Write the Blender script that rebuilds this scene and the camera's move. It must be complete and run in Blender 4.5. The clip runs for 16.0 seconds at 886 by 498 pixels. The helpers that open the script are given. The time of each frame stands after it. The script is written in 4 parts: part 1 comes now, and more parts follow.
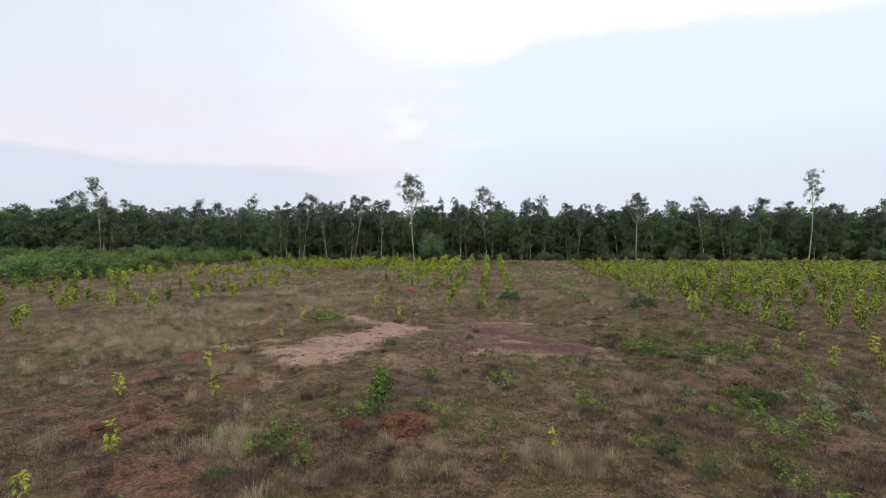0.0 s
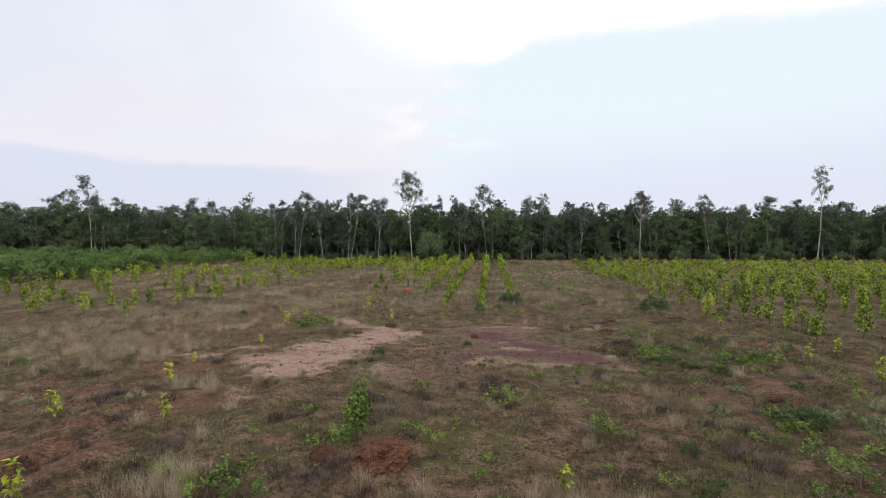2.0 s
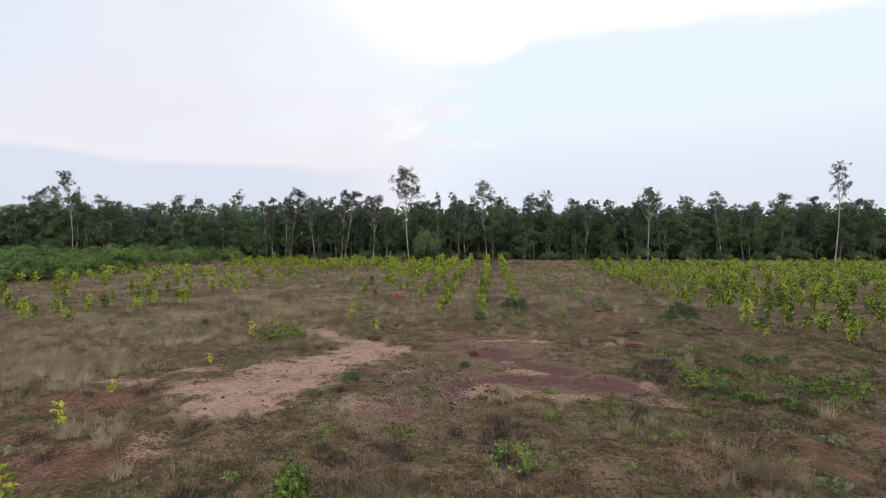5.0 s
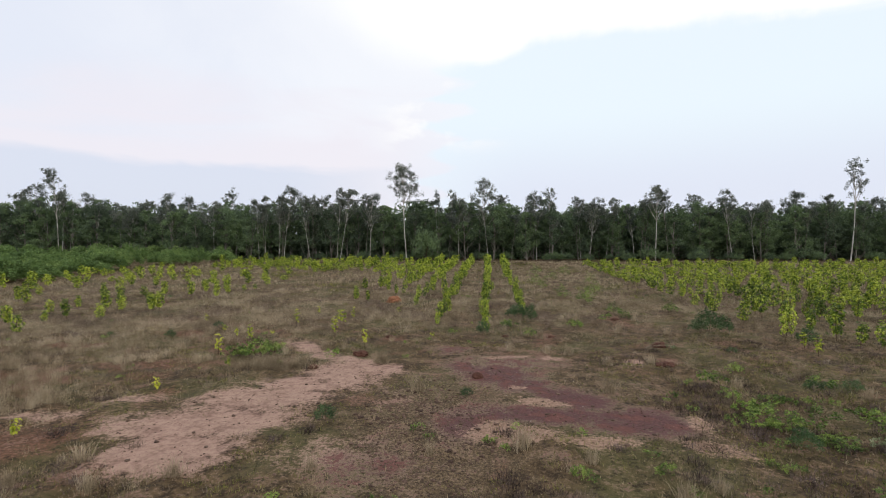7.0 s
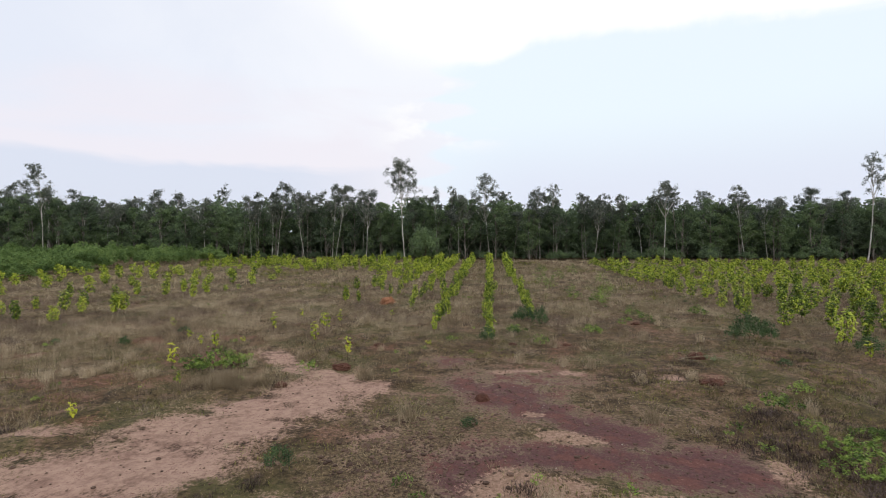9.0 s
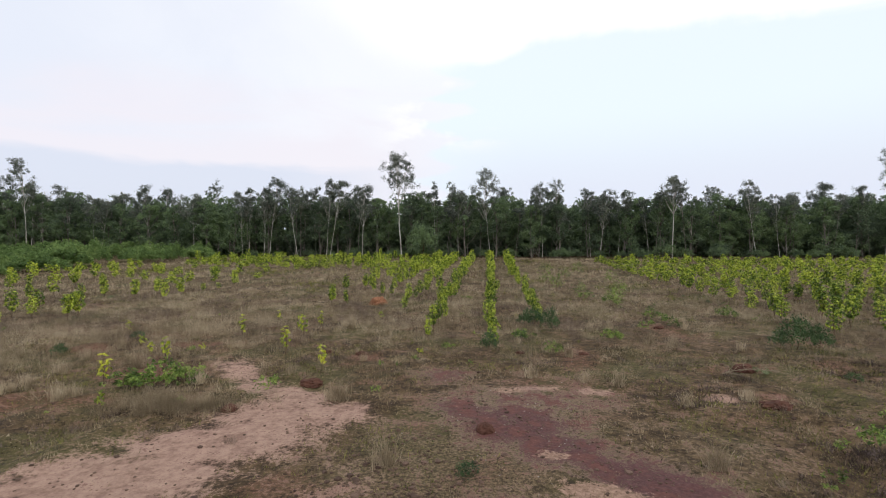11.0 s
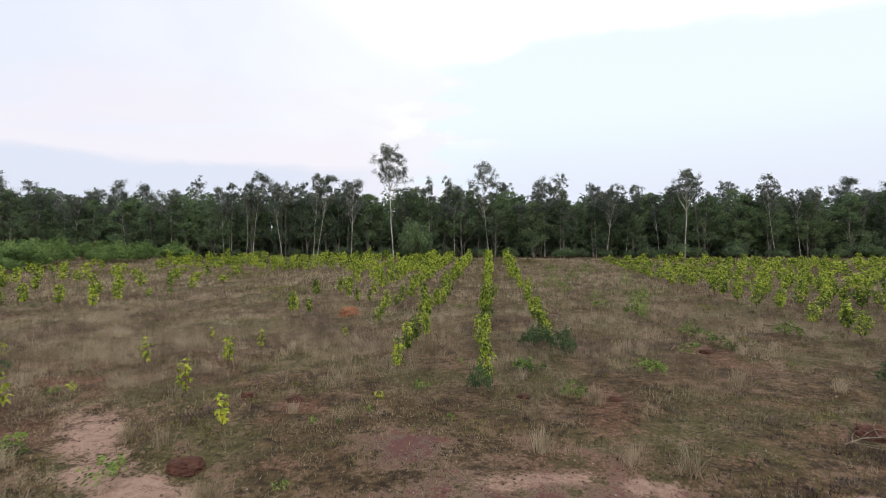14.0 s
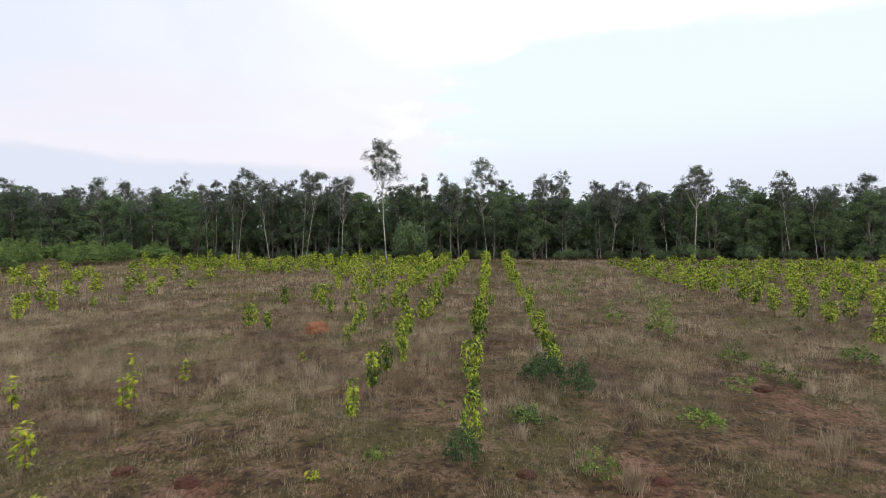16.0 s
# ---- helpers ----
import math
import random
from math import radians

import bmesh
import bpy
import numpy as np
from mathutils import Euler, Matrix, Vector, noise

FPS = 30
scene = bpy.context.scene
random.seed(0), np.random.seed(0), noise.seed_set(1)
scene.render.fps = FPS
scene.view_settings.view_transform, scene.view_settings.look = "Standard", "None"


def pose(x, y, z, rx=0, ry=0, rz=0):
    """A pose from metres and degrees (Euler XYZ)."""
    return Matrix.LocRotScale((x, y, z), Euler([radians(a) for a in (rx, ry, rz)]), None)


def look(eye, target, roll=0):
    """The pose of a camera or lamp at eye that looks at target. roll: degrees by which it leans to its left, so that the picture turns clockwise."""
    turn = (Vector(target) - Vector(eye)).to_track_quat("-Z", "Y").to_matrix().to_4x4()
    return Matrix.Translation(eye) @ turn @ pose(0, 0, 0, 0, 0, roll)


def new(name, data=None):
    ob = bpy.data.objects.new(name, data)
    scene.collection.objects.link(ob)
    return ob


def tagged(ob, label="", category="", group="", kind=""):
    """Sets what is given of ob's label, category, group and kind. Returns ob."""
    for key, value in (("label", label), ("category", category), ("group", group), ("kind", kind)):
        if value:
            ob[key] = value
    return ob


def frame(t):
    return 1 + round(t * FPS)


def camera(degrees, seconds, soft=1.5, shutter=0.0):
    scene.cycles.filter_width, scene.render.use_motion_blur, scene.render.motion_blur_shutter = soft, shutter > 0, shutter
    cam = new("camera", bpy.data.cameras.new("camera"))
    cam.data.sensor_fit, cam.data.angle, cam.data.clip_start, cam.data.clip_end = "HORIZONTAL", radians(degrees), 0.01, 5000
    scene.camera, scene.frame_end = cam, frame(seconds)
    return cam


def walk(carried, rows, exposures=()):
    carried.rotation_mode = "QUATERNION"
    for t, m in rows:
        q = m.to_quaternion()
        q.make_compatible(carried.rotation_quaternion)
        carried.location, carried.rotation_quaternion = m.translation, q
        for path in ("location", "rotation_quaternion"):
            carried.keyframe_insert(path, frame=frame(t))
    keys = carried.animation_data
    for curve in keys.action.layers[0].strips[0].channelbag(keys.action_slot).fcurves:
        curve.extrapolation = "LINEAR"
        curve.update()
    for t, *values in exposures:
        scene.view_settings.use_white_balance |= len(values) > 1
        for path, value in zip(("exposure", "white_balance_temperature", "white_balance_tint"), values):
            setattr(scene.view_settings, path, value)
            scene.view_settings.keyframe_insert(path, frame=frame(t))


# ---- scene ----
cam = camera(82.9, 16.0, soft=1.0, shutter=0.4)
METRES, EYE, TILT, LEAN, TURN = 30.95, 5.2, 0.0, 0.0, 5.2
ROWS = [
    (0.0, 0.0, 0.0, 0.0, -0.0, -0.71, 0.11),
    (0.5, 0.0023, 0.0187, -0.0002, 0.03, -0.72, 0.1),
    (1.0, 0.0044, 0.0411, -0.0014, 0.02, -0.71, 0.11),
    (1.5, 0.0062, 0.0619, -0.003, 0.0, -0.71, 0.11),
    (2.0, 0.0087, 0.0873, -0.0053, 0.01, -0.7, 0.11),
    (2.5, 0.0111, 0.111, -0.0071, 0.01, -0.69, 0.1),
    (3.0, 0.0134, 0.1394, -0.0083, -0.01, -0.71, 0.1),
    (3.5, 0.0156, 0.1655, -0.009, -0.01, -0.7, 0.1),
    (4.0, 0.0175, 0.1965, -0.0092, -0.01, -0.72, 0.1),
    (6.5, 0.0225, 0.3503, -0.0082, -0.03, -0.75, 0.09),
    (7.0, 0.0233, 0.3847, -0.0088, -0.04, -0.74, 0.09),
    (7.5, 0.0244, 0.4149, -0.0103, -0.03, -0.74, 0.09),
    (8.0, 0.0256, 0.4495, -0.0133, -0.02, -0.72, 0.07),
    (8.5, 0.0266, 0.4797, -0.0162, -0.01, -0.73, 0.07),
    (9.0, 0.0273, 0.5137, -0.0202, -0.02, -0.73, 0.07),
    (11.5, 0.0375, 0.6693, -0.0354, -0.04, -0.79, 0.06),
    (12.0, 0.0434, 0.7041, -0.0374, -0.04, -0.8, 0.08),
    (12.5, 0.0477, 0.7352, -0.0381, -0.03, -0.8, 0.07),
    (13.0, 0.0522, 0.772, -0.0382, -0.06, -0.81, 0.04),
    (13.5, 0.0572, 0.805, -0.0378, -0.02, -0.82, 0.06),
    (14.0, 0.0628, 0.843, -0.0365, -0.02, -0.84, 0.08),
    (14.5, 0.0682, 0.8776, -0.036, -0.03, -0.82, 0.09),
    (15.0, 0.0743, 0.9171, -0.0348, 0.01, -0.84, 0.11),
    (15.5, 0.0793, 0.9526, -0.0341, -0.02, -0.82, 0.11),
    (16.0, 0.0853, 0.9934, -0.0327, -0.03, -0.84, 0.07),
]
walk(cam, [(t, pose(0, 0, EYE, TILT, LEAN, TURN) @ pose(METRES * x, METRES * y, METRES * z, 90 + pitch, roll, yaw)) for t, x, y, z, yaw, pitch, roll in ROWS],
     exposures=[(0.0, 0.0), (8.0, 0.01), (12.0, 0.07), (16.0, 0.08)])

# ---- sky, sun ----
def node(tree, kind, **sets):
    n = tree.nodes.new(kind)
    for key, value in sets.items():
        if key == "op":
            n.operation = value
        elif key == "blend":
            n.blend_type = value
        elif key == "dims":
            n.noise_dimensions = value
    return n


def wire(tree, value, socket):
    if isinstance(value, (int, float, tuple, list)):
        socket.default_value = value
    else:
        tree.links.new(value, socket)


def calc(tree, op, a, b=0.0, c=0.0):
    n = node(tree, "ShaderNodeMath", op=op)
    for value, socket in zip((a, b, c), n.inputs):
        wire(tree, value, socket)
    return n.outputs[0]


def ramp(tree, value, low, high, to_low=0.0, to_high=1.0):
    n = tree.nodes.new("ShaderNodeMapRange")
    n.interpolation_type = "SMOOTHSTEP"
    for v, socket in zip((value, low, high, to_low, to_high), n.inputs):
        wire(tree, v, socket)
    return n.outputs[0]


def blend(tree, fac, a, b, kind="MIX"):
    n = tree.nodes.new("ShaderNodeMix")
    n.data_type, n.blend_type = "RGBA", kind
    wire(tree, fac, n.inputs[0])
    wire(tree, a if not isinstance(a, tuple) else (*a, 1.0)[:4], n.inputs[6])
    wire(tree, b if not isinstance(b, tuple) else (*b, 1.0)[:4], n.inputs[7])
    return n.outputs[2]


def grain(tree, vector, scale, detail=3.0, rough=0.55, distortion=0.0):
    n = tree.nodes.new("ShaderNodeTexNoise")
    if vector is not None:
        tree.links.new(vector, n.inputs["Vector"])
    n.inputs["Scale"].default_value, n.inputs["Detail"].default_value = scale, detail
    n.inputs["Roughness"].default_value, n.inputs["Distortion"].default_value = rough, distortion
    return n.outputs[0]


SUN_HEIGHT, SUN_TURN = 38.0, 150.0
world = bpy.data.worlds.new("overcast_sky")
scene.world = world
world.use_nodes = True
wt = world.node_tree
wt.nodes.clear()
sky = wt.nodes.new("ShaderNodeTexSky")
sky.sky_type, sky.sun_disc = "NISHITA", False
sky.sun_elevation, sky.sun_rotation = radians(SUN_HEIGHT), radians(SUN_TURN)
sky.dust_density = 3.0
way = wt.nodes.new("ShaderNodeTexCoord").outputs["Generated"]
split = wt.nodes.new("ShaderNodeSeparateXYZ")
wt.links.new(way, split.inputs[0])
azim = calc(wt, "MULTIPLY", calc(wt, "ARCTAN2", split.outputs[0], split.outputs[1]), 57.2958)
elev = calc(wt, "MULTIPLY", calc(wt, "ARCSINE", split.outputs[2]), 57.2958)
puff = calc(wt, "SUBTRACT", grain(wt, way, 5.0, 5.0, 0.6, 0.4), 0.5)
stretch = wt.nodes.new("ShaderNodeMapping")
wt.links.new(way, stretch.inputs["Vector"])
stretch.inputs["Scale"].default_value = (1.0, 1.0, 5.0)
streak = calc(wt, "SUBTRACT", grain(wt, stretch.outputs[0], 2.6, 4.0, 0.55, 0.5), 0.5)
# high veil: bluish, whitening towards the cloud bank ahead
veil = blend(wt, ramp(wt, calc(wt, "ADD", azim, calc(wt, "MULTIPLY", puff, 30.0)), -46.0, -14.0), (0.84, 0.88, 0.985), (0.965, 0.985, 1.04))
# warm, paler band under it
band = calc(wt, "MULTIPLY", ramp(wt, calc(wt, "ADD", elev, calc(wt, "MULTIPLY", streak, 14.0)), 17.0, 9.5), ramp(wt, azim, 2.0, -16.0))
veil = blend(wt, calc(wt, "MULTIPLY", band, 0.85), veil, (0.925, 0.88, 0.945))
# clear gap beside the bank, its side torn into streaks
torn = calc(wt, "ADD", calc(wt, "MULTIPLY", puff, 7.0), calc(wt, "MULTIPLY", streak, 16.0))
lobes = calc(wt, "MULTIPLY", calc(wt, "SINE", calc(wt, "MULTIPLY", calc(wt, "SUBTRACT", elev, 13.75), 2.094)), -2.2)
gap_low = ramp(wt, calc(wt, "ADD", azim, calc(wt, "ADD", torn, lobes)), -7.4, -4.8)
gap = calc(wt, "MULTIPLY", gap_low, ramp(wt, azim, -12.0, -6.0))
veil = blend(wt, calc(wt, "MULTIPLY", gap, 0.95), veil, (0.885, 0.985, 1.055))
# white bank overhead with a crisp lower edge
rim = calc(wt, "ADD", 18.7, ramp(wt, azim, -1.0, 6.0, 0.0, 2.7))
rim = calc(wt, "SUBTRACT", rim, ramp(wt, azim, 15.0, 36.0, 0.0, 1.7))
rim = calc(wt, "ADD", rim, ramp(wt, azim, -9.0, -22.0, 0.0, 6.5))
over = calc(wt, "SUBTRACT", calc(wt, "ADD", elev, calc(wt, "ADD", calc(wt, "MULTIPLY", puff, 3.5), calc(wt, "MULTIPLY", streak, 3.0))), rim)
width = ramp(wt, azim, -14.0, -1.0, 4.0, 0.8)
bank = calc(wt, "MULTIPLY", ramp(wt, calc(wt, "DIVIDE", over, width), -0.6, 1.2), ramp(wt, azim, -36.0, -12.0))
veil = blend(wt, bank, veil, (1.1, 1.1, 1.09))
# bright wisps along the bank's torn edge
wisp = calc(wt, "MULTIPLY", ramp(wt, calc(wt, "ADD", streak, calc(wt, "MULTIPLY", puff, 0.7)), -0.06, 0.06), calc(wt, "MULTIPLY", ramp(wt, azim, -14.0, -8.0), ramp(wt, azim, 4.0, -3.0)))
wisp = calc(wt, "MULTIPLY", wisp, calc(wt, "MULTIPLY", ramp(wt, elev, 9.5, 12.0), ramp(wt, elev, 20.0, 17.0)))
veil = blend(wt, calc(wt, "MULTIPLY", wisp, 0.95), veil, (1.06, 1.05, 1.05))
# dusky haze towards the horizon: a crisp streaked top on one side, a soft one beside the gap
low = calc(wt, "MULTIPLY", ramp(wt, calc(wt, "ADD", elev, calc(wt, "MULTIPLY", streak, 5.0)), 8.7, 7.5), ramp(wt, azim, -4.0, -24.0))
veil = blend(wt, calc(wt, "MULTIPLY", low, 0.9), veil, (0.735, 0.785, 0.915))
soft = calc(wt, "MULTIPLY", ramp(wt, elev, 14.5, 5.0), ramp(wt, azim, -16.0, 6.0))
veil = blend(wt, calc(wt, "MULTIPLY", soft, 0.95), veil, (0.80, 0.84, 0.97))
scaled = wt.nodes.new("ShaderNodeVectorMath")
scaled.operation = "SCALE"
wt.links.new(sky.outputs[0], scaled.inputs[0])
scaled.inputs["Scale"].default_value = 0.1
both = blend(wt, 0.92, scaled.outputs[0], veil)
ground_side = blend(wt, ramp(wt, elev, -4.0, -1.0), (0.2, 0.18, 0.15), both)
back = wt.nodes.new("ShaderNodeBackground")
wt.links.new(ground_side, back.inputs[0])
back.inputs[1].default_value = 1.0
wt.links.new(back.outputs[0], wt.nodes.new("ShaderNodeOutputWorld").inputs[0])

lamp = bpy.data.lights.new("sun", "SUN")
lamp.energy, lamp.angle, lamp.color = 0.6, radians(25), (1.0, 0.95, 0.88)
sun = new("sun", lamp)
a, e = radians(SUN_TURN), radians(SUN_HEIGHT)
sun.matrix_world = look((math.sin(a) * math.cos(e) * 90, math.cos(a) * math.cos(e) * 90, math.sin(e) * 90), (0, 0, 0))


# ---- materials ----
def base_material(name, rough=0.9):
    m = bpy.data.materials.new(name)
    m.use_nodes = True
    t = m.node_tree
    bsdf = t.nodes["Principled BSDF"]
    bsdf.inputs["Roughness"].default_value = rough
    bsdf.inputs["Specular IOR Level"].default_value = 0.25
    place = t.nodes.new("ShaderNodeNewGeometry").outputs["Position"]
    return m, t, bsdf, place


def leafy(name, dark, mid, bright, let_through=0.3, patch=0.15, rough=0.6, thing=0.0, clump=6.5, single=0.55, gain=2.8):
    """Leaves: each leaf's own tone, drifting over the crown; light passes through. thing: how far whole plants differ."""
    m, t, bsdf, place = base_material(name, rough)
    own = t.nodes.new("ShaderNodeNewGeometry").outputs["Random Per Island"]
    drift = calc(t, "ADD", calc(t, "MULTIPLY", grain(t, place, patch, 2.0), 2.2), calc(t, "MULTIPLY", grain(t, place, patch * clump, 2.0), gain))
    tone = calc(t, "ADD", calc(t, "MULTIPLY", own, single), calc(t, "ADD", drift, -0.6 - gain / 2 - single / 2))
    if thing:
        each = t.nodes.new("ShaderNodeObjectInfo").outputs["Random"]
        tone = calc(t, "ADD", tone, calc(t, "MULTIPLY_ADD", each, thing, -thing / 2))
    col = blend(t, ramp(t, tone, 0.0, 0.5), dark, mid)
    col = blend(t, ramp(t, tone, 0.5, 1.0), col, bright)
    t.links.new(col, bsdf.inputs["Base Color"])
    trans = t.nodes.new("ShaderNodeBsdfTranslucent")
    t.links.new(col, trans.inputs[0])
    mix = t.nodes.new("ShaderNodeMixShader")
    mix.inputs[0].default_value = let_through
    t.links.new(bsdf.outputs[0], mix.inputs[1])
    t.links.new(trans.outputs[0], mix.inputs[2])
    t.links.new(mix.outputs[0], t.nodes["Material Output"].inputs[0])
    return m


def bark(name, pale, dark, scale):
    m, t, bsdf, place = base_material(name, 0.85)
    long = t.nodes.new("ShaderNodeMapping")
    t.links.new(place, long.inputs["Vector"])
    long.inputs["Scale"].default_value = (1.0, 1.0, 0.25)
    f = grain(t, long.outputs[0], scale, 4.0, 0.6)
    t.links.new(blend(t, ramp(t, f, 0.35, 0.68), pale, dark), bsdf.inputs["Base Color"])
    bump = t.nodes.new("ShaderNodeBump")
    bump.inputs["Strength"].default_value = 0.4
    t.links.new(grain(t, long.outputs[0], scale * 4, 3.0), bump.inputs["Height"])
    t.links.new(bump.outputs[0], bsdf.inputs["Normal"])
    return m


def earth(name, colour_a, colour_b, scale=3.0, fine=40.0):
    m, t, bsdf, place = base_material(name, 0.95)
    f = grain(t, place, scale, 5.0, 0.65)
    g = grain(t, place, fine, 3.0, 0.6)
    col = blend(t, ramp(t, f, 0.3, 0.7), colour_a, colour_b)
    col = blend(t, calc(t, "MULTIPLY", ramp(t, g, 0.5, 0.75), 0.35), col, tuple(c * 0.5 for c in colour_a))
    t.links.new(col, bsdf.inputs["Base Color"])
    bump = t.nodes.new("ShaderNodeBump")
    bump.inputs["Strength"].default_value, bump.inputs["Distance"].default_value = 0.6, 0.03
    t.links.new(g, bump.inputs["Height"])
    t.links.new(bump.outputs[0], bsdf.inputs["Normal"])
    return m


def field_soil():
    """Brown litter and soil with pale, maroon and red bare earth where the ground's own masks say so."""
    m, t, bsdf, place = base_material("field_soil", 0.95)

    def mask(name):
        n = t.nodes.new("ShaderNodeAttribute")
        n.attribute_name = name
        return n.outputs["Fac"]

    big, mid, fine = grain(t, place, 0.22, 4.0, 0.6), grain(t, place, 1.3, 5.0, 0.65), grain(t, place, 9.0, 5.0, 0.7)
    tiny = grain(t, place, 45.0, 3.0, 0.6)
    rubble = grain(t, place, 4.0, 4.0, 0.65)
    col = blend(t, ramp(t, calc(t, "ADD", calc(t, "MULTIPLY", mid, 0.5), calc(t, "MULTIPLY", rubble, 0.5)), 0.38, 0.62), (0.036, 0.022, 0.01), (0.136, 0.088, 0.043))
    col = blend(t, calc(t, "MULTIPLY", ramp(t, big, 0.44, 0.62), 0.65), col, (0.088, 0.086, 0.028))
    col = blend(t, calc(t, "MULTIPLY", ramp(t, fine, 0.5, 0.72), 0.6), col, (0.19, 0.13, 0.076))
    # near-black gaps: shadow between clumps painted into the soil colour
    col = blend(t, calc(t, "MULTIPLY", ramp(t, calc(t, "ADD", calc(t, "MULTIPLY", fine, 0.6), calc(t, "MULTIPLY", rubble, 0.4)), 0.485, 0.38), 0.85), col, (0.026, 0.016, 0.009))
    wob = calc(t, "ADD", calc(t, "MULTIPLY_ADD", mid, 1.5, -0.75), calc(t, "ADD", calc(t, "MULTIPLY_ADD", fine, 1.3, -0.65), calc(t, "MULTIPLY_ADD", grain(t, place, 30.0, 3.0, 0.7), 0.9, -0.45)))
    pebbly = blend(t, ramp(t, grain(t, place, 14.0, 4.0, 0.7), 0.4, 0.62), (0.045, 0.03, 0.018), (0.24, 0.172, 0.102))
    col = blend(t, calc(t, "MULTIPLY", ramp(t, calc(t, "ADD", mask("worn_earth"), wob), 0.3, 0.9), 0.7), col, pebbly)
    red = ramp(t, calc(t, "ADD", mask("red_earth"), wob), 0.42, 0.95)
    col = blend(t, calc(t, "MULTIPLY", red, 0.8), col, blend(t, ramp(t, fine, 0.3, 0.7), (0.075, 0.029, 0.018), (0.21, 0.096, 0.062)))
    pale = ramp(t, calc(t, "ADD", calc(t, "MULTIPLY", mask("pale_earth"), 0.95), calc(t, "MULTIPLY", wob, 0.95)), 0.32, 0.72)
    col = blend(t, calc(t, "MULTIPLY", pale, 0.86), col, blend(t, ramp(t, calc(t, "ADD", calc(t, "MULTIPLY", fine, 0.25), calc(t, "ADD", calc(t, "MULTIPLY", rubble, 0.35), calc(t, "MULTIPLY", mid, 0.4))), 0.36, 0.62), (0.24, 0.14, 0.108), (0.5, 0.33, 0.255)))
    fringe = ramp(t, calc(t, "ADD", mask("maroon_earth"), calc(t, "MULTIPLY", wob, 1.5)), 0.1, 0.4)
    col = blend(t, calc(t, "MULTIPLY", fringe, 0.42), col, (0.34, 0.235, 0.175))
    maroon = ramp(t, calc(t, "ADD", calc(t, "MULTIPLY", mask("maroon_earth"), 0.85), calc(t, "MULTIPLY", wob, 1.5)), 0.32, 0.6)
    col = blend(t, calc(t, "MULTIPLY", maroon, 0.92), col, blend(t, calc(t, "MULTIPLY", ramp(t, mid, 0.46, 0.62), 0.6), blend(t, ramp(t, fine, 0.3, 0.7), (0.05, 0.02, 0.023), (0.135, 0.06, 0.062)), (0.16, 0.058, 0.046)))
    tan = ramp(t, calc(t, "ADD", calc(t, "MULTIPLY", mask("tan_earth"), 0.95), wob), 0.33, 0.58)
    col = blend(t, calc(t, "MULTIPLY", tan, 0.9), col, blend(t, ramp(t, fine, 0.3, 0.7), (0.2, 0.118, 0.08), (0.43, 0.285, 0.21)))
    col = blend(t, calc(t, "MULTIPLY", ramp(t, tiny, 0.5, 0.7), 0.22), col, (0.06, 0.04, 0.03))
    t.links.new(col, bsdf.inputs["Base Color"])
    bump = t.nodes.new("ShaderNodeBump")
    bump.inputs["Strength"].default_value, bump.inputs["Distance"].default_value = 0.7, 0.05
    t.links.new(calc(t, "ADD", fine, calc(t, "MULTIPLY", tiny, 0.4)), bump.inputs["Height"])
    t.links.new(bump.outputs[0], bsdf.inputs["Normal"])
    return m


SOIL = field_soil()
DRY_GRASS = leafy("dry_grass", (0.05, 0.035, 0.019), (0.193, 0.143, 0.081), (0.445, 0.348, 0.212), 0.2, 0.35, 0.8, 0.0, 7.0, 0.95)
DEAD_TWIG = leafy("dead_twig", (0.03, 0.02, 0.018), (0.088, 0.062, 0.056), (0.21, 0.158, 0.142), 0.05, 0.5, 0.85, 0.0, 6.0, 0.9)
STRAW = leafy("straw", (0.23, 0.18, 0.115), (0.39, 0.313, 0.21), (0.56, 0.463, 0.328), 0.25, 0.25, 0.8, 0.0, 9.0, 0.4)
GREEN_GRASS = leafy("green_grass", (0.05, 0.058, 0.014), (0.135, 0.145, 0.03), (0.30, 0.29, 0.08), 0.25, 0.4, 0.7, 0.0, 7.0, 0.8)
PURPLE_GRASS = leafy("purple_grass", (0.10, 0.067, 0.048), (0.20, 0.147, 0.112), (0.34, 0.268, 0.205), 0.2, 0.5, 0.8, 0.0, 6.0)
YOUNG_LEAF = leafy("young_sapling_leaf", (0.1, 0.14, 0.016), (0.3, 0.37, 0.032), (0.6, 0.6, 0.065), 0.25, 0.5, 0.45, 0.4, 9.0, 0.9)
# high gain: lit clumps and the dark below them painted as leaf tone
SAPLING_LEAF = leafy("sapling_leaf", (0.055, 0.1, 0.014), (0.215, 0.31, 0.034), (0.54, 0.6, 0.08), 0.22, 0.5, 0.45, 0.4, 9.0, 1.0, 4.2)
WEED_LEAF = leafy("weed_leaf", (0.05, 0.085, 0.02), (0.145, 0.225, 0.048), (0.33, 0.43, 0.1), 0.35, 0.8, 0.5, 0.4)
DARK_WEED_LEAF = leafy("dark_weed_leaf", (0.035, 0.07, 0.03), (0.065, 0.12, 0.045), (0.12, 0.19, 0.075), 0.3, 0.8, 0.5, 0.3)
SHRUB_LEAF = leafy("shrub_leaf", (0.11, 0.175, 0.06), (0.175, 0.265, 0.085), (0.25, 0.345, 0.115), 0.4, 0.12, 0.7, 0.5, 6.5, 0.3)
# darks lifted and greyed: distance haze over the wood is mixed into this leaf colour
ACACIA_LEAF = leafy("acacia_leaf", (0.115, 0.152, 0.1), (0.158, 0.218, 0.12), (0.212, 0.292, 0.137), 0.45, 0.12, 0.75, 0.6, 6.5, 0.2)
